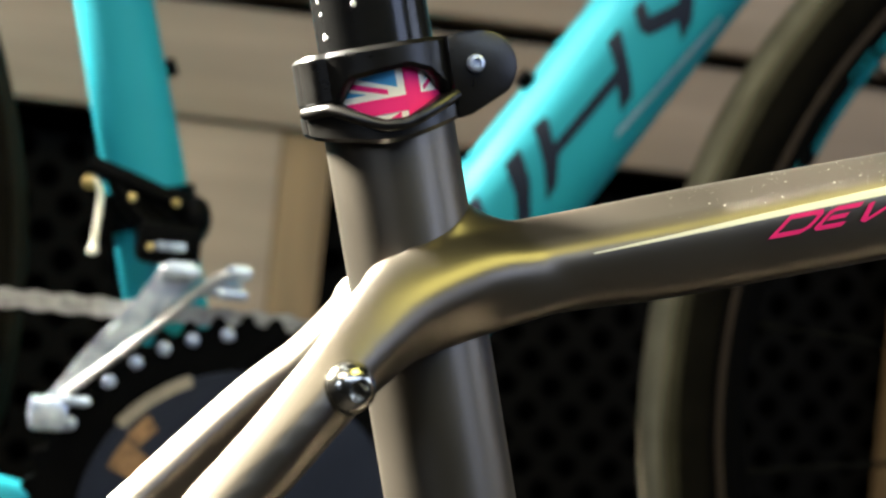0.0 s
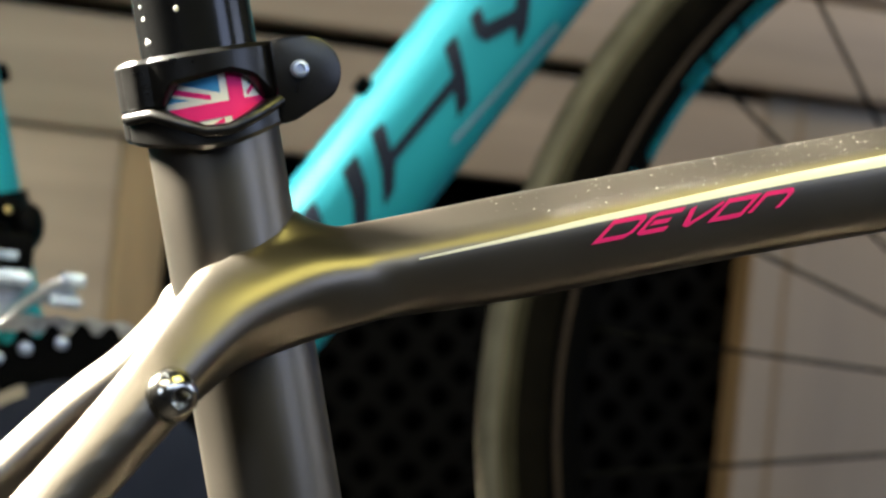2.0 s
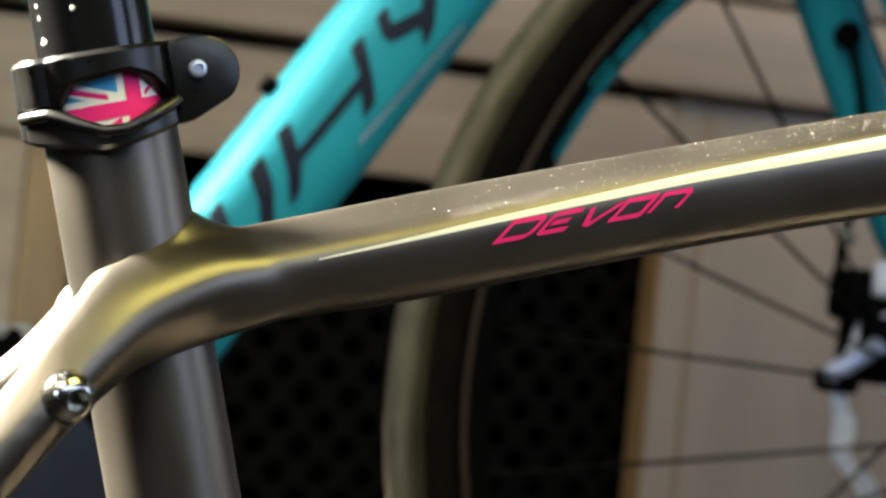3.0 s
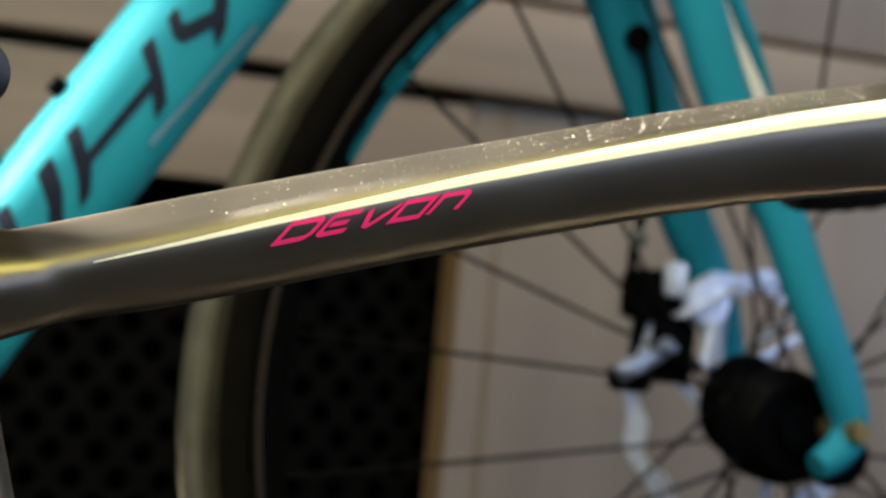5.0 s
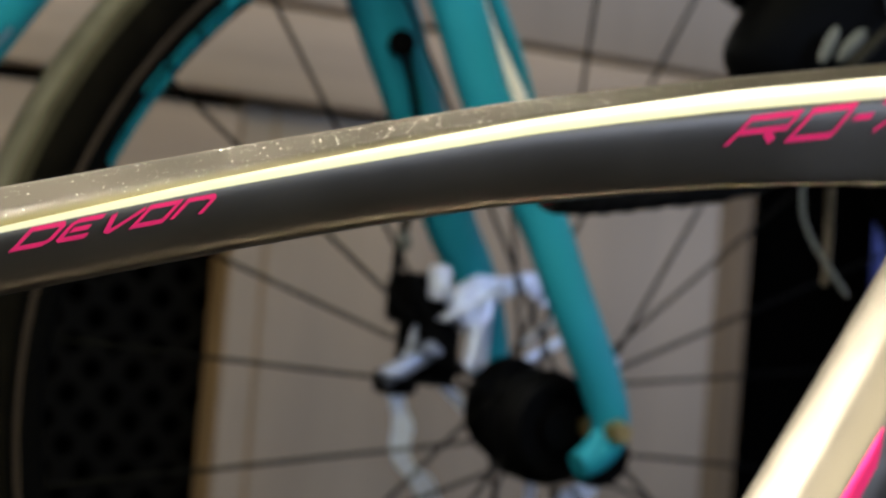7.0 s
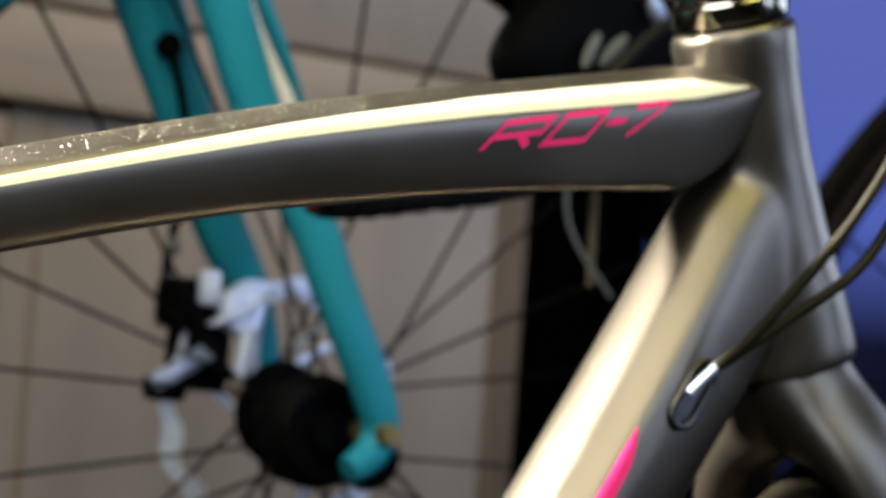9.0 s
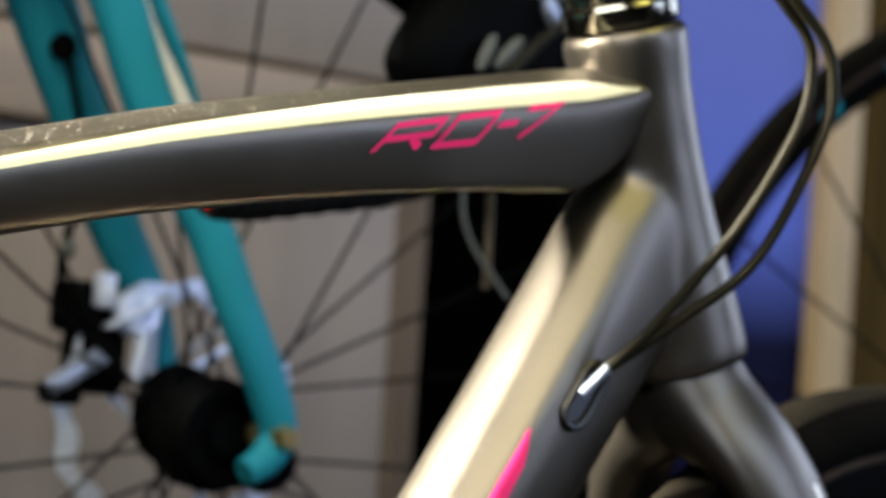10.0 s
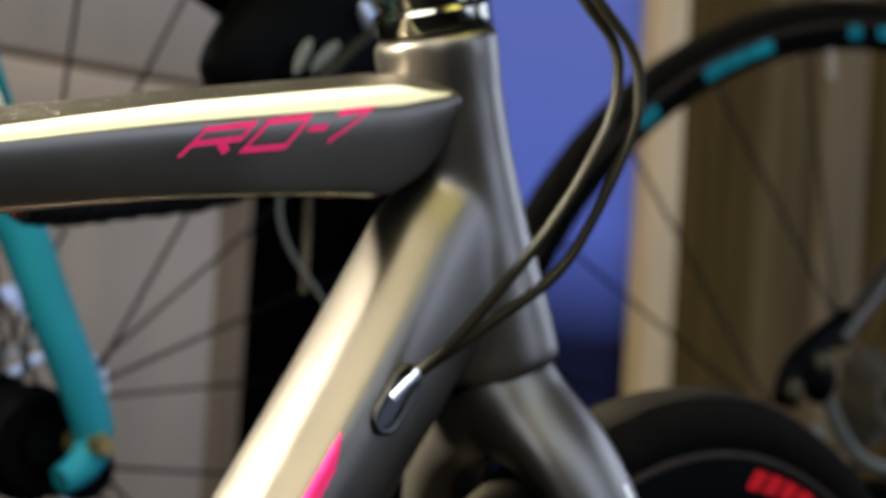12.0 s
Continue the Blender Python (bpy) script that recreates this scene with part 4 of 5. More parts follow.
def dt_decal(name, mat, poly, label=""):
    """A small flat shape laid on the near flank: poly of (along, up)."""
    bm = bmesh.new()
    vs = []
    for s, q in poly:
        q = max(-0.024, min(0.024, q))
        a = math.degrees(math.acos(q / 0.0270))
        vs.append(bm.verts.new(dts(s, a, 0.0009)))
    f = bm.faces.new(vs)
    bmesh.ops.triangulate(bm, faces=[f])
    bmesh.ops.subdivide_edges(bm, edges=bm.edges[:], cuts=2, use_grid_fill=True)
    for v in bm.verts:
        d = v.co - Vector(D0)
        s, q = d.dot(Vector(D_D)), max(-0.0245, min(0.0245, d.dot(Vector(D_N))))
        lo, hi = 5.0, 175.0
        for _ in range(24):
            mid = (lo + hi) / 2
            if (Vector(dts(s, mid)) - Vector(D0)).dot(Vector(D_N)) > q:
                lo = mid
            else:
                hi = mid
        v.co = Vector(dts(s, lo, 0.0005))
    return part(name, bm, mat, teal, label)


dt_decal("decal_block", M_NAVY, [(-0.0229, 0.017), (-0.0147, 0.0168), (-0.0249, 0.0036), (-0.0311, 0.0062)], "dark decal block")
dt_decal("decal_block", M_NAVY, [(0.0018, 0.0153), (0.0122, 0.0155), (0.0037, 0.0049), (-0.0105, -0.0065), (-0.0155, -0.0029), (-0.0054, 0.0057)])
dt_decal("decal_block", M_NAVY, [(0.0227, 0.0158), (0.0303, 0.0149), (0.0228, 0.0065), (0.0206, 0.0025), (0.0096, -0.0050), (0.0013, -0.0058), (0.0127, 0.0044)])
dt_decal("decal_block", M_NAVY, [(0.0224, 0.0062), (0.0650, 0.0052), (0.0602, 0.0009), (0.0204, 0.0022)])
dt_decal("decal_block", M_NAVY, [(0.0718, 0.014), (0.0802, 0.0138), (0.0681, 0.0002), (0.0608, -0.0068), (0.0515, -0.0075), (0.0598, 0.0009), (0.0648, 0.0054)])
dt_decal("decal_block", M_NAVY, [(0.0897, 0.0136), (0.0967, 0.0136), (0.0922, 0.0079), (0.0890, 0.0018), (0.0855, 0.0029), (0.0846, 0.0075)])
dt_decal("decal_block", M_NAVY, [(0.0920, 0.0077), (0.1065, 0.0016), (0.0988, -0.0023), (0.0888, 0.0016)])
dt_decal("decal_block", M_NAVY, [(0.1143, 0.008), (0.1216, 0.0047), (0.1028, -0.0071), (0.0933, -0.009), (0.0988, -0.0023), (0.1065, 0.0016)])
dt_decal("decal_line", M_ALLOY, [(0.0414, -0.0124), (0.0446, -0.0109), (0.1142, -0.0152), (0.1135, -0.017)], "thin pale line")
for s in (0.040, 0.104):
    bm = bmesh.new()
    c = Vector(dts(s, 8))
    rod(bm, c, c + Vector(D_N) * 0.006, 0.0042, 14)
    part("bottle_boss", bm, M_PLASTIC, teal, "black bottle cage bolt")
bm = bmesh.new()
c = np.array(tp(-0.060, 0.722))
rod(bm, c + np.array([0.014, 0, 0]), c + np.array([0.023, 0, 0.004]), 0.0040, 14)
part("bottle_boss", bm, M_PLASTIC, teal, "black bottle cage bolt")

# chainring, crank spider and chain
M_GAP = material("gap_brown", (0.20, 0.115, 0.055), 0.5, 0.2, 0.5, 160, spec=0.2)
RC = tp(0.0033, 0.5354, -0.043)
CM = axis_frame(RC, (-0.05, -1, 0), (0, 0, 1))
ring = new("chainset")
ring.parent = teal
ring["label"] = "black chainset with silver bolts"
bm = bmesh.new()
outer = []
NT = 46
for k in range(NT * 4):
    a = 2 * math.pi * k / (NT * 4)
    outer.append((0.0850 + (0.0042 if k % 4 in (1, 2) else 0.0), a))
rings_ = []
for h in (0.0, 0.0028):
    rings_.append([CM @ Vector((r * math.cos(a), r * math.sin(a), h)) for r, a in outer])
inner = [[CM @ Vector((0.066 * math.cos(a), 0.066 * math.sin(a), h)) for r, a in outer] for h in (0.0028, 0.0)]
add_loft(bm, rings_ + inner, closed=True)
part("chainring", bm, M_PLASTIC, ring)
bm = bmesh.new()
lathe(bm, [(0.050, -0.006), (0.071, -0.006), (0.071, -0.004), (0.050, -0.004)], CM, 64)
part("inner_ring", bm, M_PLASTIC, ring)
bm = bmesh.new()
lathe(bm, [(0, 0.003), (0.030, 0.003), (0.062, 0.0045), (0.0665, 0.0040), (0.0665, 0.0052), (0.030, 0.012), (0, 0.014)], CM, 64)
part("spider", bm, M_NAVY, ring, "dark blue-black crank disc")
for a in (61.4, 45.2, 35.9, 27.1, 18.7, 8.5, -30, 110, 150):
    bm = bmesh.new()
    lathe(bm, [(0, 0.0028), (0.0027, 0.0028), (0.0027, 0.0050), (0.0018, 0.0057), (0, 0.0057)], CM @ Matrix.Translation((0.0815 * math.cos(radians(a)), 0.0815 * math.sin(radians(a)), 0)), 14)
    part("ring_bolt", bm, M_ALLOY, ring, "silver ring bolt")
bm = bmesh.new()
g = []
for a in np.linspace(radians(22), radians(52), 12):
    g.append([bm.verts.new(CM @ Vector((r * math.cos(a), r * math.sin(a), 0.0060))) for r in (0.0632, 0.0682)])
for p, q in zip(g, g[1:]):
    bm.faces.new((p[0], p[1], q[1], q[0]))
part("ring_mark", bm, M_PRINT, ring, "pale printed bar")
# brown patches laid on the disc for what shows through its gaps
for a0, a1, r0, r1 in ((42, 53, 0.054, 0.061), (54, 67, 0.047, 0.060)):
    bm = bmesh.new()
    g = []
    for a in np.linspace(radians(a0), radians(a1), 7):
        g.append([bm.verts.new(CM @ Vector((r * math.cos(a), r * math.sin(a), 0.0058 + (0.0665 - r) * 0.186))) for r in (r0, (r0 + r1) / 2, r1)])
    for p, q in zip(g, g[1:]):
        for j in range(2):
            bm.faces.new((p[j], p[j + 1], q[j + 1], q[j]))
    part("gap_patch", bm, M_GAP, ring, "brown patch for a gap in the crank disc")
bm = bmesh.new()
add_loft(bm, [[CM @ Vector((x, y, z)) for x, y in ((-w, -0.006), (w, -0.006), (w, 0.006), (-w, 0.006))] for w, z in ((0.012, 0.012), (0.012, 0.02))])
part("crank_boss", bm, M_BRASS, ring, "worn brown crank boss")

chain = new("chain")
chain.parent = teal
chain["label"] = "worn steel chain"
pitch = 0.0127
side_plates = []
for k in range(15):
    x = -0.175 + k * pitch
    side_plates.append(((x, 0.6218 + 0.0004 * k * 0.1), (x + pitch, 0.6218 + 0.0004 * k * 0.1)))
for k in range(9):
    a0, a1 = radians(90 - k * 8.4), radians(90 - (k + 1) * 8.4)
    R_ = 0.0865
    side_plates.append(((0.0033 + R_ * math.cos(a0) * 1.0 + 0.012, 0.5354 + R_ * math.sin(a0)), (0.0033 + R_ * math.cos(a1) + 0.012, 0.5354 + R_ * math.sin(a1))))
for k, ((x0, z0), (x1, z1)) in enumerate(side_plates):
    bm = bmesh.new()
    off = 0.0032 if k % 2 else 0.0022
    n = 8
    d = Vector((x1 - x0, 0, z1 - z0))
    m0 = axis_frame((0, 0, 0), (0, -1, 0), d)
    for sg in (-1, 1):
        out = []
        ln = d.length
        for i in range(n):
            t = math.pi / 2 + math.pi * i / (n - 1)
            out.append((0.0042 * math.cos(t), 0.0042 * math.sin(t)))
        out.append((ln / 2, -0.0030))
        for i in range(n):
            t = -math.pi / 2 + math.pi * i / (n - 1)
            out.append((ln + 0.0042 * math.cos(t), 0.0042 * math.sin(t)))
        out.append((ln / 2, 0.0030))
        mm = m0.copy()
        mm.translation = tp(x0, z0, -0.041 + sg * off)
        prism(bm, out, mm, 0.0009)
    rod(bm, tp(x0, z0, -0.041 - 0.0042), tp(x0, z0, -0.041 + 0.0042), 0.0021, 10)
    part("chain_link", bm, M_CHAIN, chain)

# front derailleur
der = new("front_derailleur")
der.parent = teal
der["label"] = "black front derailleur with silver cage"
DY = 0.333
bm = bmesh.new()
cage = [(-0.0261, 0.6441), (-0.0228, 0.6392), (-0.0283, 0.6325), (-0.0467, 0.6136), (-0.069, 0.5912), (-0.0761, 0.585), (-0.0808, 0.5771), (-0.0863, 0.5773), (-0.0764, 0.5883), (-0.066, 0.605), (-0.0481, 0.6271), (-0.0403, 0.6393), (-0.0363, 0.6438)]
prism(bm, cage, axis_frame((0, DY, 0), (0, -1, 0), (1, 0, 0)), 0.0016)
bmesh.ops.bevel(bm, geom=bm.edges[:], offset=0.0004, segments=1, affect="EDGES")
part("cage_outer", bm, M_CAGE, der, "polished silver cage plate")
bm = bmesh.new()
tube(bm, spline([(-0.0048, 0.328, 0.6434), (-0.018, 0.328, 0.6383), (-0.0344, 0.329, 0.6219), (-0.0549, 0.329, 0.603), (-0.0732, 0.329, 0.5868)], 6), 0.0018, 10, up=(0, 1, 0))
part("cage_rib", bm, M_CHAIN, der, "dull steel cage edge")
bm = bmesh.new()
prism(bm, [(-0.0200, 0.6380), (-0.0060, 0.6420), (-0.0040, 0.6340), (-0.0250, 0.6290), (-0.0330, 0.6260)], axis_frame((0, DY + 0.010, 0), (0, -1, 0), (1, 0, 0)), 0.0016)
part("cage_inner", bm, M_CAGE, der)
for lo, hi in (((-0.0851, 0.324, 0.5728), (-0.0705, 0.340, 0.5850)), ((-0.0740, 0.322, 0.5835), (-0.0618, 0.328, 0.5872)), ((-0.0130, 0.324, 0.6392), (-0.0034, 0.340, 0.6447)), ((-0.0166, 0.324, 0.6305), (-0.0040, 0.340, 0.6352)), ((-0.0400, 0.322, 0.6378), (-0.0245, 0.334, 0.6428))):
    bm = bmesh.new()
    box(bm, lo, hi, 0.0018)
    part("cage_bridge", bm, M_CAGE, der, "bright silver cage bridge")
bm = bmesh.new()
tube(bm, spline([(-0.0700, 0.352, 0.6790), (-0.0540, 0.348, 0.6740), (-0.0400, 0.346, 0.6690), (-0.0270, 0.348, 0.6640)], 5), [(0.0060, 0.0044)] * 16, 14)
part("parallelogram", bm, M_PLASTIC, der)
bm = bmesh.new()
tube(bm, spline([(-0.0600, 0.350, 0.6740), (-0.0480, 0.346, 0.6600), (-0.0350, 0.344, 0.6520), (-0.0270, 0.344, 0.6450)], 5), [(0.0056, 0.0042)] * 16, 14)
part("parallelogram", bm, M_PLASTIC, der)
bm = bmesh.new()
box(bm, (-0.0490, 0.336, 0.6420), (-0.0235, 0.358, 0.6590), 0.003)
part("cage_mount", bm, M_PLASTIC, der)
bm = bmesh.new()
box(bm, (-0.0420, 0.3345, 0.6478), (-0.0300, 0.3362, 0.6510), 0.0006)
part("mount_plate", bm, M_CAGE, der, "small bright plate")
bm = bmesh.new()
ball(bm, (-0.0265, 0.345, 0.6610), 0.0085, 0.8, 1, 1.2)
part("spring_housing", bm, M_PLASTIC, der)
bm = bmesh.new()
lathe(bm, [(0.0172, -0.008), (0.0212, -0.008), (0.0212, 0.008), (0.0172, 0.008)], axis_frame(tp(-0.0425, 0.6640), (-0.26, 0.0, 0.965)), 36)
part("band_clamp", bm, M_PLASTIC, der)
for c, r in (((-0.0706, 0.343, 0.6720), 0.0030), ((-0.0533, 0.335, 0.6675), 0.0018), ((-0.0358, 0.335, 0.6671), 0.0017), ((-0.0445, 0.333, 0.6486), 0.0016)):
    bm = bmesh.new()
    ball(bm, c, r, 1, 0.6, 1)
    part("pivot_screw", bm, M_BRASS, der, "brassy pivot screw")
bm = bmesh.new()
tube(bm, spline([(-0.0692, 0.343, 0.6738), (-0.0656, 0.343, 0.6673), (-0.0662, 0.343, 0.6456)], 5), 0.0013, 10, up=(0, 1, 0))
ball(bm, (-0.0663, 0.343, 0.6450), 0.0022)
part("cable_arm", bm, M_FLAGWHITE, der, "thin bright cable arm")
bm = bmesh.new()
tube(bm, spline([(-0.0620, 0.350, 0.668), (-0.0590, 0.352, 0.640), (-0.0520, 0.356, 0.615), (-0.04, 0.37, 0.56)], 6), 0.0014, 8, up=(0, 1, 0))
part("gear_wire", bm, M_PLASTIC, der)
bm = bmesh.new()
tube(bm, [tp(-0.002, 0.520, -0.02), tp(-0.18, 0.556, -0.045), tp(-0.40, 0.600, -0.065)], [0.012, 0.010, 0.008], 18, up=(0, 1, 0))
part("chain_stay", bm, M_TEAL, teal)
bm = bmesh.new()
lathe(bm, [(0, -0.04), (0.021, -0.04), (0.021, 0.04), (0, 0.04)], axis_frame(tp(0.0033, 0.5354), T_AX), 30)
part("bottom_bracket", bm, M_TEAL, teal)

# wheels of the turquoise bike
def patches(seed, a0, a1, lo, hi):
    """Ragged print: short overlapping pieces of uneven depth from a0 to a1 degrees."""
    rnd = random.Random(seed)
    out, a = [], a0
    while a < a1:
        w = rnd.uniform(1.6, 4.6)
        if rnd.random() > 0.14:
            cut = rnd.uniform(0.0, 0.30)
            out.append((a, a + w, lo + cut * rnd.random(), hi - (0.30 - cut) * rnd.random()))
        a += w * rnd.uniform(0.9, 1.15)
    return out


WC = tp(0.485, 0.617)
tw = wheel("front_wheel", WC, T_AX, 0.302, 0.0168, 0.0155, "black wheel with ragged turquoise rim decals and grey tyre tread", teal, patches(4, 283, 352, 0.36, 0.98), 24, 0.0150, 0.036, decal_mat=M_TEALDECAL, phase=0.35)
rw = wheel("rear_wheel", tp(-0.392, 0.617), T_AX, 0.302, 0.0168, 0.0155, "black rear wheel with black tyre tread", teal, [], 24, 0.022, 0.045, decal_mat=M_TEALDECAL, tread=M_TREADBLACK)

# disc rotor
RM = axis_frame((0.4990, 0.3995, 0.6200), T_AX, (0, 0, 1))
bm = bmesh.new()
n = 72
ro = [0.0712 + 0.0022 * math.sin(k * 2 * math.pi * 12 / n) for k in range(n)]
ri = [0.0605 + 0.0030 * math.sin(k * 2 * math.pi * 12 / n + 1) for k in range(n)]
angs = np.linspace(0, 2 * math.pi, n, endpoint=False)
add_loft(bm, [[RM @ Vector((r * math.cos(a), r * math.sin(a), h)) for r, a in zip(rr, angs)] for rr, h in ((ro, 0.0), (ro, 0.0018), (ri, 0.0018), (ri, 0.0))], closed=True)
rotor = part("brake_rotor", bm, M_ROTOR, teal, "silver disc brake rotor")
for deg in (45, 105, 165, 295, 345):
    a = radians(deg)
    bm = bmesh.new()
    p = [RM @ Vector((0.026 * math.cos(a - 0.5), 0.026 * math.sin(a - 0.5), 0.001)), RM @ Vector((0.045 * math.cos(a - 0.15), 0.045 * math.sin(a - 0.15), 0.001)), RM @ Vector((0.061 * math.cos(a), 0.061 * math.sin(a), 0.001))]
    tube(bm, spline(p, 5), [(0.0030, 0.0011)] * 11, 8, up=T_AX)
    part("rotor_arm", bm, M_ROTOR, rotor)
bm = bmesh.new()
lathe(bm, [(0, -0.004), (0.024, -0.004), (0.028, 0.0), (0.024, 0.004), (0, 0.004)], RM, 30)
part("rotor_carrier", bm, M_PLASTIC, rotor)

# fork blades
fk = new("fork")
fk.parent = teal
fk["label"] = "turquoise fork with bare inner edges"
NB = spline([(0.372, 0.348, 0.905, 0.0125, 0.016), (0.4085, 0.338, 0.8169, 0.0110, 0.0140), (0.4286, 0.332, 0.767, 0.0105, 0.0130), (0.458, 0.324, 0.7177, 0.0105, 0.0125), (0.4714, 0.318, 0.6859, 0.0100, 0.0120), (0.4935, 0.310, 0.6354, 0.0095, 0.0110), (0.4985, 0.3085, 0.6165, 0.0085, 0.0095), (0.4900, 0.3065, 0.6050, 0.0080, 0.0085), (0.4790, 0.306, 0.5985, 0.0065, 0.0070)], 6)
bm = bmesh.new()
tube(bm, NB[:, :3], [(r[3], r[4]) for r in NB], 22, up=(1, 0, 0.3))
part("fork_blade", bm, M_TEAL, fk)
FB = spline([(0.350, 0.380, 0.905, 0.0140, 0.020), (0.3988, 0.395, 0.8209, 0.0130, 0.0180), (0.4292, 0.402, 0.7675, 0.0125, 0.0155), (0.4575, 0.410, 0.7177, 0.0120, 0.0140), (0.4800, 0.415, 0.6866, 0.0110, 0.0125), (0.4925, 0.414, 0.6500, 0.0098, 0.0110), (0.500, 0.418, 0.615, 0.008, 0.009)], 6)
bm = bmesh.new()
tube(bm, FB[:, :3], [(r[3], r[4]) for r in FB], 22, up=(1, 0, 0.3))
part("fork_blade", bm, M_TEAL, fk)
bm = bmesh.new()
PB = spline([(0.3990, 0.352, 0.905), (0.4255, 0.347, 0.8221), (0.4500, 0.342, 0.778), (0.470, 0.335, 0.735)], 6)
tube(bm, PB, [(0.0022, 0.0045)] * len(PB), 10, up=(1, 0, 0.3))
part("blade_edge", bm, M_FLAGWHITE, fk, "pale inner edge of the fork blade")
bm = bmesh.new()
PB = spline([(0.4000, 0.362, 0.905, 0.0050), (0.4433, 0.360, 0.8266, 0.0045), (0.4620, 0.360, 0.795, 0.0034), (0.4720, 0.360, 0.776, 0.0020)], 6)
tube(bm, PB[:, :3], [(r, r) for r in PB[:, 3]], 10, up=(1, 0, 0.3))
part("blade_fin", bm, M_TEAL, fk)
bm = bmesh.new()
lathe(bm, [(0, -0.002), (0.0068, -0.002), (0.0068, 0.003), (0.0050, 0.0045), (0, 0.0045)], axis_frame((0.4045, 0.3820, 0.8000), (-0.25, -0.95, 0.1)), 22)
part("hose_plug", bm, M_PLASTIC, fk, "black rubber hose plug")
bm = bmesh.new()
tube(bm, spline([(0.4050, 0.3790, 0.7960), (0.4130, 0.380, 0.7750), (0.4240, 0.388, 0.7450), (0.4270, 0.395, 0.7150)], 6), 0.0022, 8, up=(0, 1, 0))
part("brake_hose", bm, M_PLASTIC, fk)
bm = bmesh.new()
lathe(bm, [(0, -0.03), (0.0062, -0.03), (0.0066, -0.004), (0.0066, 0.004), (0.0050, 0.008), (0, 0.008)], axis_frame((0.4965, 0.3020, 0.6160), (-0.05, -1, 0)), 6)
part("axle_nut", bm, M_BRASS, fk, "brassy axle nut")
bm = bmesh.new()
lathe(bm, [(0, -0.02), (0.0150, -0.02), (0.0170, 0.0), (0.0150, 0.006), (0, 0.006)], axis_frame((0.5050, 0.326, 0.6030), (-0.05, -1, 0)), 28)
part("axle_end", bm, M_PLASTIC, fk)
bm = bmesh.new()
lathe(bm, [(0, -0.022), (0.010, -0.022), (0.011, -0.017), (0.019, -0.017), (0.020, -0.021), (0.024, -0.021), (0.0275, -0.016), (0.0265, -0.011), (0.029, -0.009), (0.029, -0.004), (0.023, 0.0), (0.023, 0.006), (0.028, 0.009), (0.022, 0.018), (0, 0.018)], axis_frame((0.4810, 0.345, 0.6145), T_AX), 36)
part("hub_shell", bm, M_PLASTIC, fk, "large black hub shell")

# brake caliper on the far blade
cal = new("brake_caliper")
cal.parent = teal
cal["label"] = "black and silver disc brake caliper"
bm = bmesh.new()
box(bm, (0.4400, 0.394, 0.6290), (0.4640, 0.428, 0.6790), 0.006)
part("caliper_body", bm, M_PLASTIC, cal)
bm = bmesh.new()
box(bm, (0.4300, 0.396, 0.6600), (0.4520, 0.424, 0.6870), 0.005)
part("caliper_body", bm, M_PLASTIC, cal)
bm = bmesh.new()
box(bm, (0.4245, 0.398, 0.6230), (0.4420, 0.420, 0.6360), 0.004)
part("caliper_arm", bm, M_PLASTIC, cal)
bm = bmesh.new()
lathe(bm, [(0, -0.006), (0.0120, -0.006), (0.0130, 0.0), (0.0112, 0.004), (0.0060, 0.0045), (0.0050, 0.0020), (0, 0.0020)], axis_frame((0.4640, 0.391, 0.6720), (-0.1, -1, 0.1)), 26)
knob = part("adjuster_knob", bm, M_ROTOR, cal, "silver adjuster knob")
bm = bmesh.new()
tube(bm, [(0.4455, 0.388, 0.6640), (0.4640, 0.387, 0.6735), (0.4810, 0.388, 0.6825)], [(0.0012, 0.0060)] * 3, 12, up=(0, 1, 0))
part("knob_wing", bm, M_ROTOR, knob)
bm = bmesh.new()
tube(bm, [(0.4686, 0.390, 0.6640), (0.4672, 0.390, 0.6500), (0.4648, 0.390, 0.6380)], [0.0046, 0.0038, 0.0034], 12, up=(0, 1, 0))
part("knob_stem", bm, M_ROTOR, knob)
bm = bmesh.new()
tube(bm, [(0.4890, 0.400, 0.6780), (0.5020, 0.400, 0.6840), (0.5150, 0.400, 0.6880), (0.5195, 0.400, 0.6860), (0.5235, 0.400, 0.6740), (0.5215, 0.400, 0.6670), (0.5120, 0.400, 0.6600), (0.5040, 0.400, 0.6545)], [(0.0010, r) for r in (0.0040, 0.0050, 0.0055, 0.0055, 0.0055, 0.0050, 0.0045, 0.0040)], 12, up=(0, 1, 0))
part("caliper_bracket", bm, M_ROTOR, cal, "crooked bright steel bracket")
for lo, hi in (((0.4130, 0.386, 0.6365), (0.4490, 0.396, 0.6450)), ((0.4395, 0.386, 0.6735), (0.4490, 0.396, 0.6915))):
    bm = bmesh.new()
    box(bm, lo, hi, 0.0025)
    if lo[0] < 0.42:
        bmesh.ops.rotate(bm, verts=bm.verts[:], cent=(0.431, 0.391, 0.641), matrix=Euler((0, radians(-31), 0)).to_matrix())
    part("caliper_fitting", bm, M_ALLOY if lo[0] < 0.42 else M_ROTOR, cal, "silver caliper fitting")
bm = bmesh.new()
tube(bm, spline([(0.4270, 0.400, 0.7150), (0.4280, 0.408, 0.6950), (0.4300, 0.410, 0.6800)], 5), 0.0026, 8, up=(0, 1, 0))
part("hose_end", bm, M_PLASTIC, cal)
bm = bmesh.new()
ball(bm, (0.4275, 0.402, 0.7020), 0.0042, 1, 1, 1.3)
part("hose_ferrule", bm, M_LEVER, cal, "pale hose ferrule")

M_DIMDECAL = material("deep_teal_rim_decal", (0.006, 0.17, 0.21), 0.6, 0, 0.3, 40, spec=0.04)

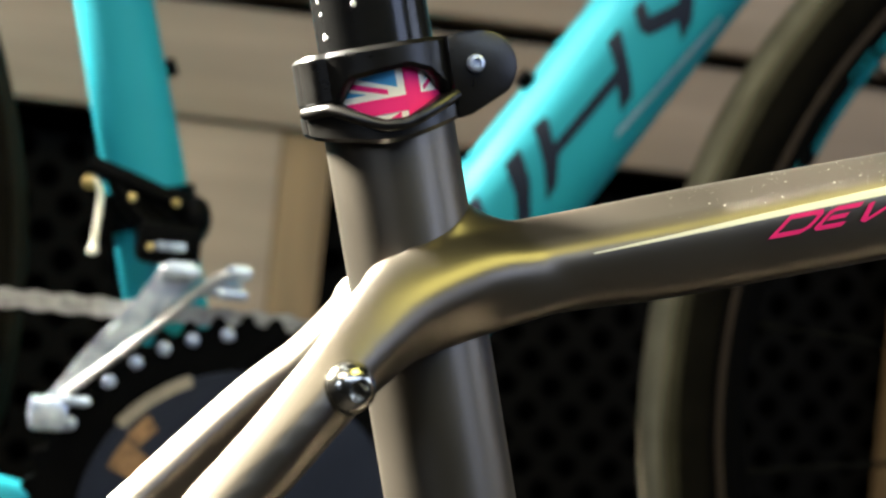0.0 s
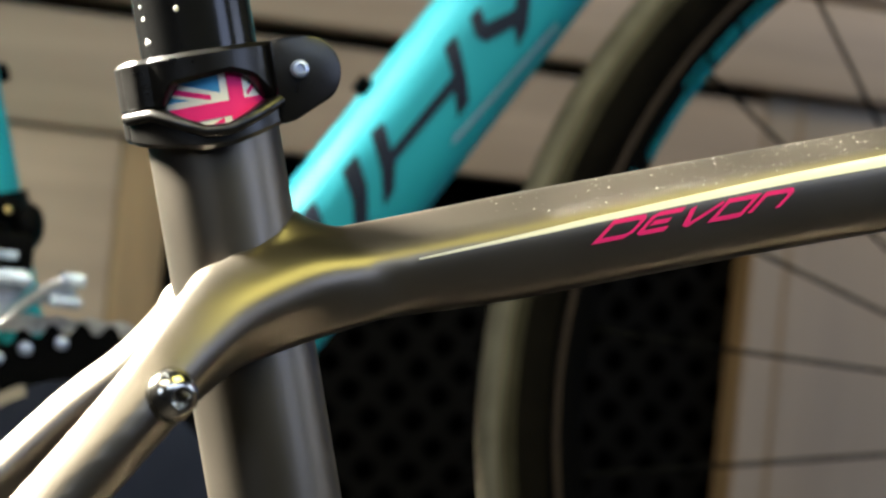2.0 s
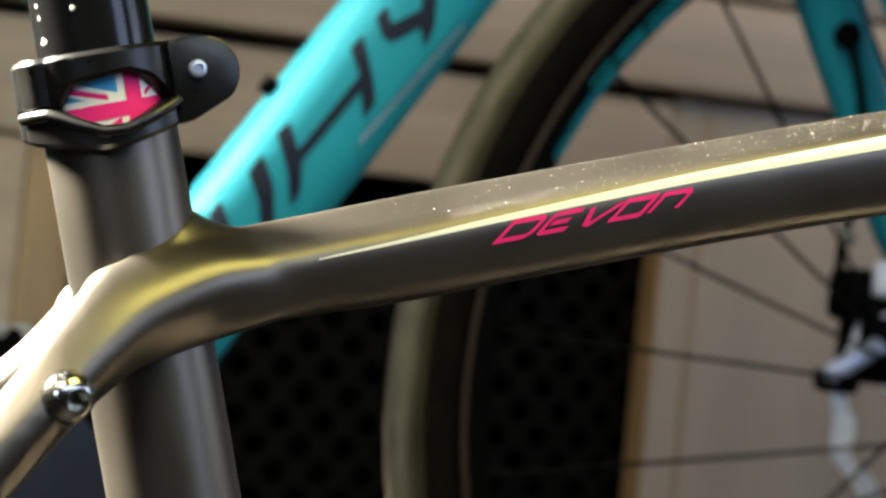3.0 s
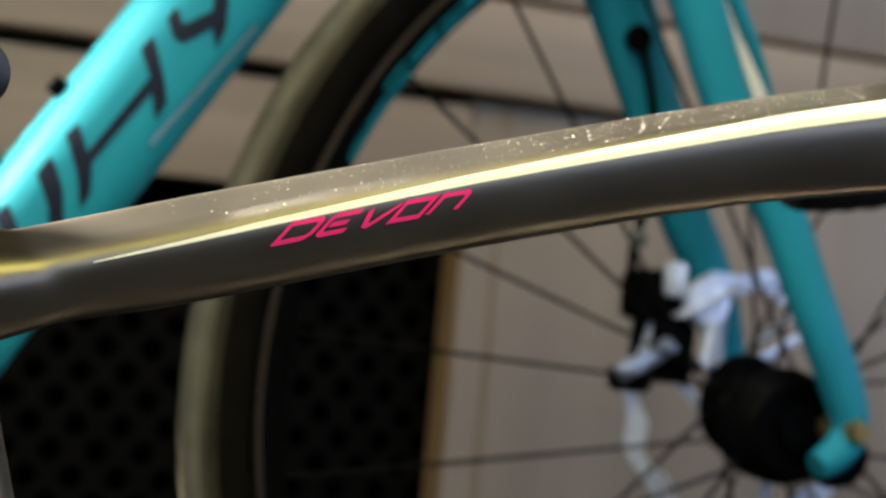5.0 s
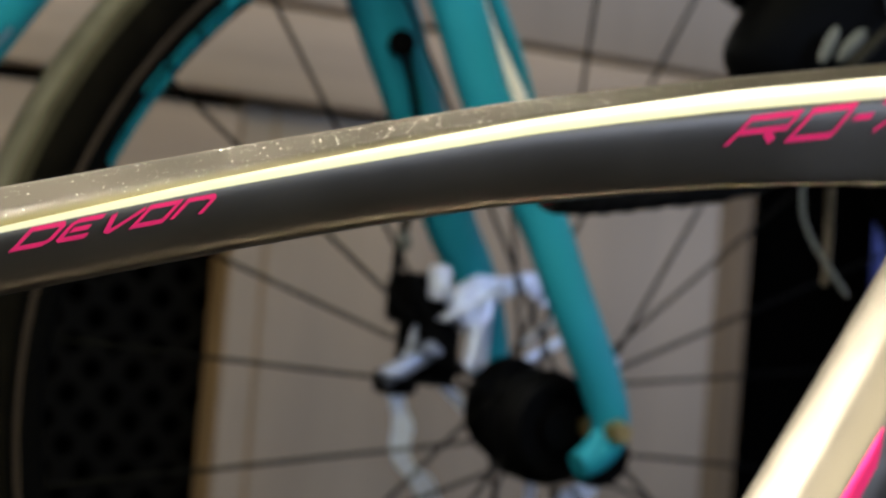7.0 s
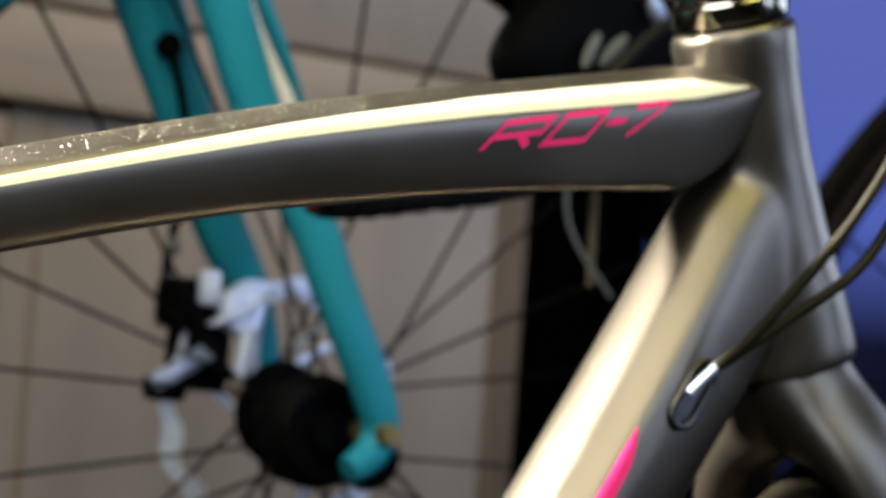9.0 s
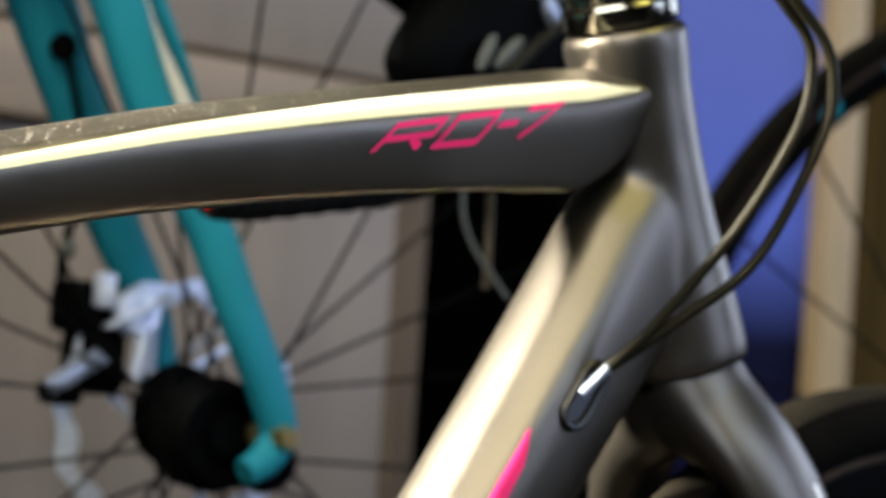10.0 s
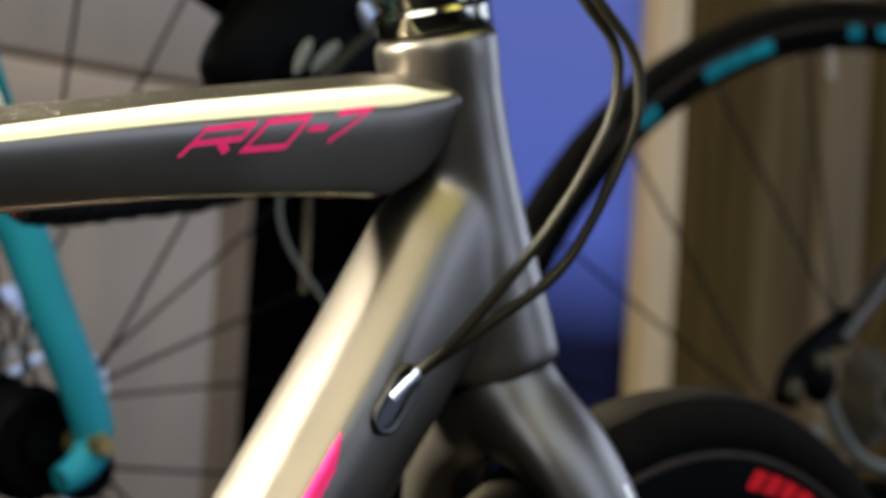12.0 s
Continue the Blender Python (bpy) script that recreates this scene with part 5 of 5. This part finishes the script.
# ---- third bike beyond, only its rear end in view ----
third = thing("parked_bike", "dark bike with turquoise rim decals beyond the others", "bicycle")
W3 = (1.083, 0.24, 0.592)
w3 = wheel("rear_wheel", W3, (0.267, 1.0, 0.0), 0.335, 0.0095, 0.0165, "black rear wheel with ragged turquoise rim decals", third, patches(9, -43, -4, 0.0, 0.66), 24, 0.02, 0.05, decal_mat=M_DIMDECAL, tread=M_TREADBLACK)
bm = bmesh.new()
rod(bm, (1.0256, 0.2553, 0.8900), (1.0292, 0.2544, 0.8691), 0.0035, 12)
part("valve", bm, M_PRINT, w3, "pale valve stem")
bm = bmesh.new()
box(bm, (0.96, 0.16, 0.0), (1.20, 0.32, 0.2572), 0.004)
tagged(part("wheel_block", bm, M_DARKWALL), "dark block under the parked bike wheel", "block")
bm = bmesh.new()
tube(bm, [(0.9700, 0.200, 0.6950), (1.0216, 0.200, 0.7377), (1.16, 0.19, 0.852)], [(0.0065, 0.0075)] * 3, 14, up=(0, 1, 0))
part("seat_stay", bm, M_GREY, third)
bm = bmesh.new()
tube(bm, spline([(0.9850, 0.203, 0.7080), (0.9550, 0.203, 0.6920), (0.9300, 0.202, 0.6760), (0.9180, 0.200, 0.6550)], 5), 0.0085, 14, up=(0, 1, 0))
part("dropout", bm, M_PLASTIC, third, "black frame end")
bm = bmesh.new()
ball(bm, (0.9467, 0.196, 0.6700), 0.0120, 1.1, 0.8, 1.3)
mech = part("rear_derailleur", bm, M_PLASTIC, third, "black rear derailleur")
for c, r, m in (((0.9368, 0.188, 0.6800), 0.0055, M_COG), ((0.9130, 0.190, 0.6621), 0.0065, M_COG), ((0.9377, 0.190, 0.6356), 0.0060, M_LEVER)):
    bm = bmesh.new()
    ball(bm, c, r, 1, 0.6, 1)
    part("pivot_bolt", bm, m, mech, "dull pivot bolt")
bm = bmesh.new()
tube(bm, spline([(0.9533, 0.195, 0.6634), (0.9600, 0.195, 0.6520), (0.9707, 0.195, 0.6397), (0.9942, 0.195, 0.6225), (1.0271, 0.195, 0.6157), (1.06, 0.195, 0.616)], 6), (0.0040), 10, up=(0, 1, 0))
part("gear_cable", bm, M_LEVER, mech, "grey looped cable housing")
bm = bmesh.new()
CS = axis_frame((1.0135, 0.206, 0.6600), (0, -1, 0))
for k in range(6):
    r = 0.032 - 0.0032 * k
    lathe(bm, [(r - 0.009, 0.003 * k), (r, 0.003 * k), (r, 0.003 * k + 0.0016), (r - 0.009, 0.003 * k + 0.0016)], CS, 32)
part("cassette", bm, M_COG, third, "dull brown sprocket cluster")


# ---- dust flakes on the upper facet of the top tube ----
rnd = random.Random(11)
bm = bmesh.new()
for k in range(1250):
    x = rnd.gauss(0.19, 0.07)
    while not 0.05 < x < 0.36:
        x = rnd.gauss(0.19, 0.07)
    lo, hi, w, e = tt_at(x)
    share = rnd.uniform(0.0, max(0.02, upper(x) * 0.8)) if rnd.random() < 0.8 else rnd.uniform(0, 0.06)
    p = Vector(tt_side(x, share, 0.00012))
    r = rnd.choice((0.00005, 0.00006, 0.00007, 0.00008, 0.00010, 0.00013, 0.00022)) * rnd.uniform(0.6, 1.3)
    n = rnd.randint(4, 6)
    a0 = rnd.uniform(0, 6.28)
    nrm = Vector((0, -0.62, 0.78))
    ux = Vector((1, 0, 0.25)).normalized()
    uy = nrm.cross(ux)
    vs = [bm.verts.new(p + (ux * math.cos(a0 + 6.283 * i / n) * rnd.uniform(0.7, 1.8) + uy * math.sin(a0 + 6.283 * i / n)) * r) for i in range(n)]
    top = bm.verts.new(p + nrm * r * 0.6)
    for i in range(n):
        bm.faces.new((vs[i], vs[(i + 1) % n], top))
tagged(part("dust", bm, M_DUST, smooth=False), "pale dust flakes lying on the top tube", "dust", kind="stuff")
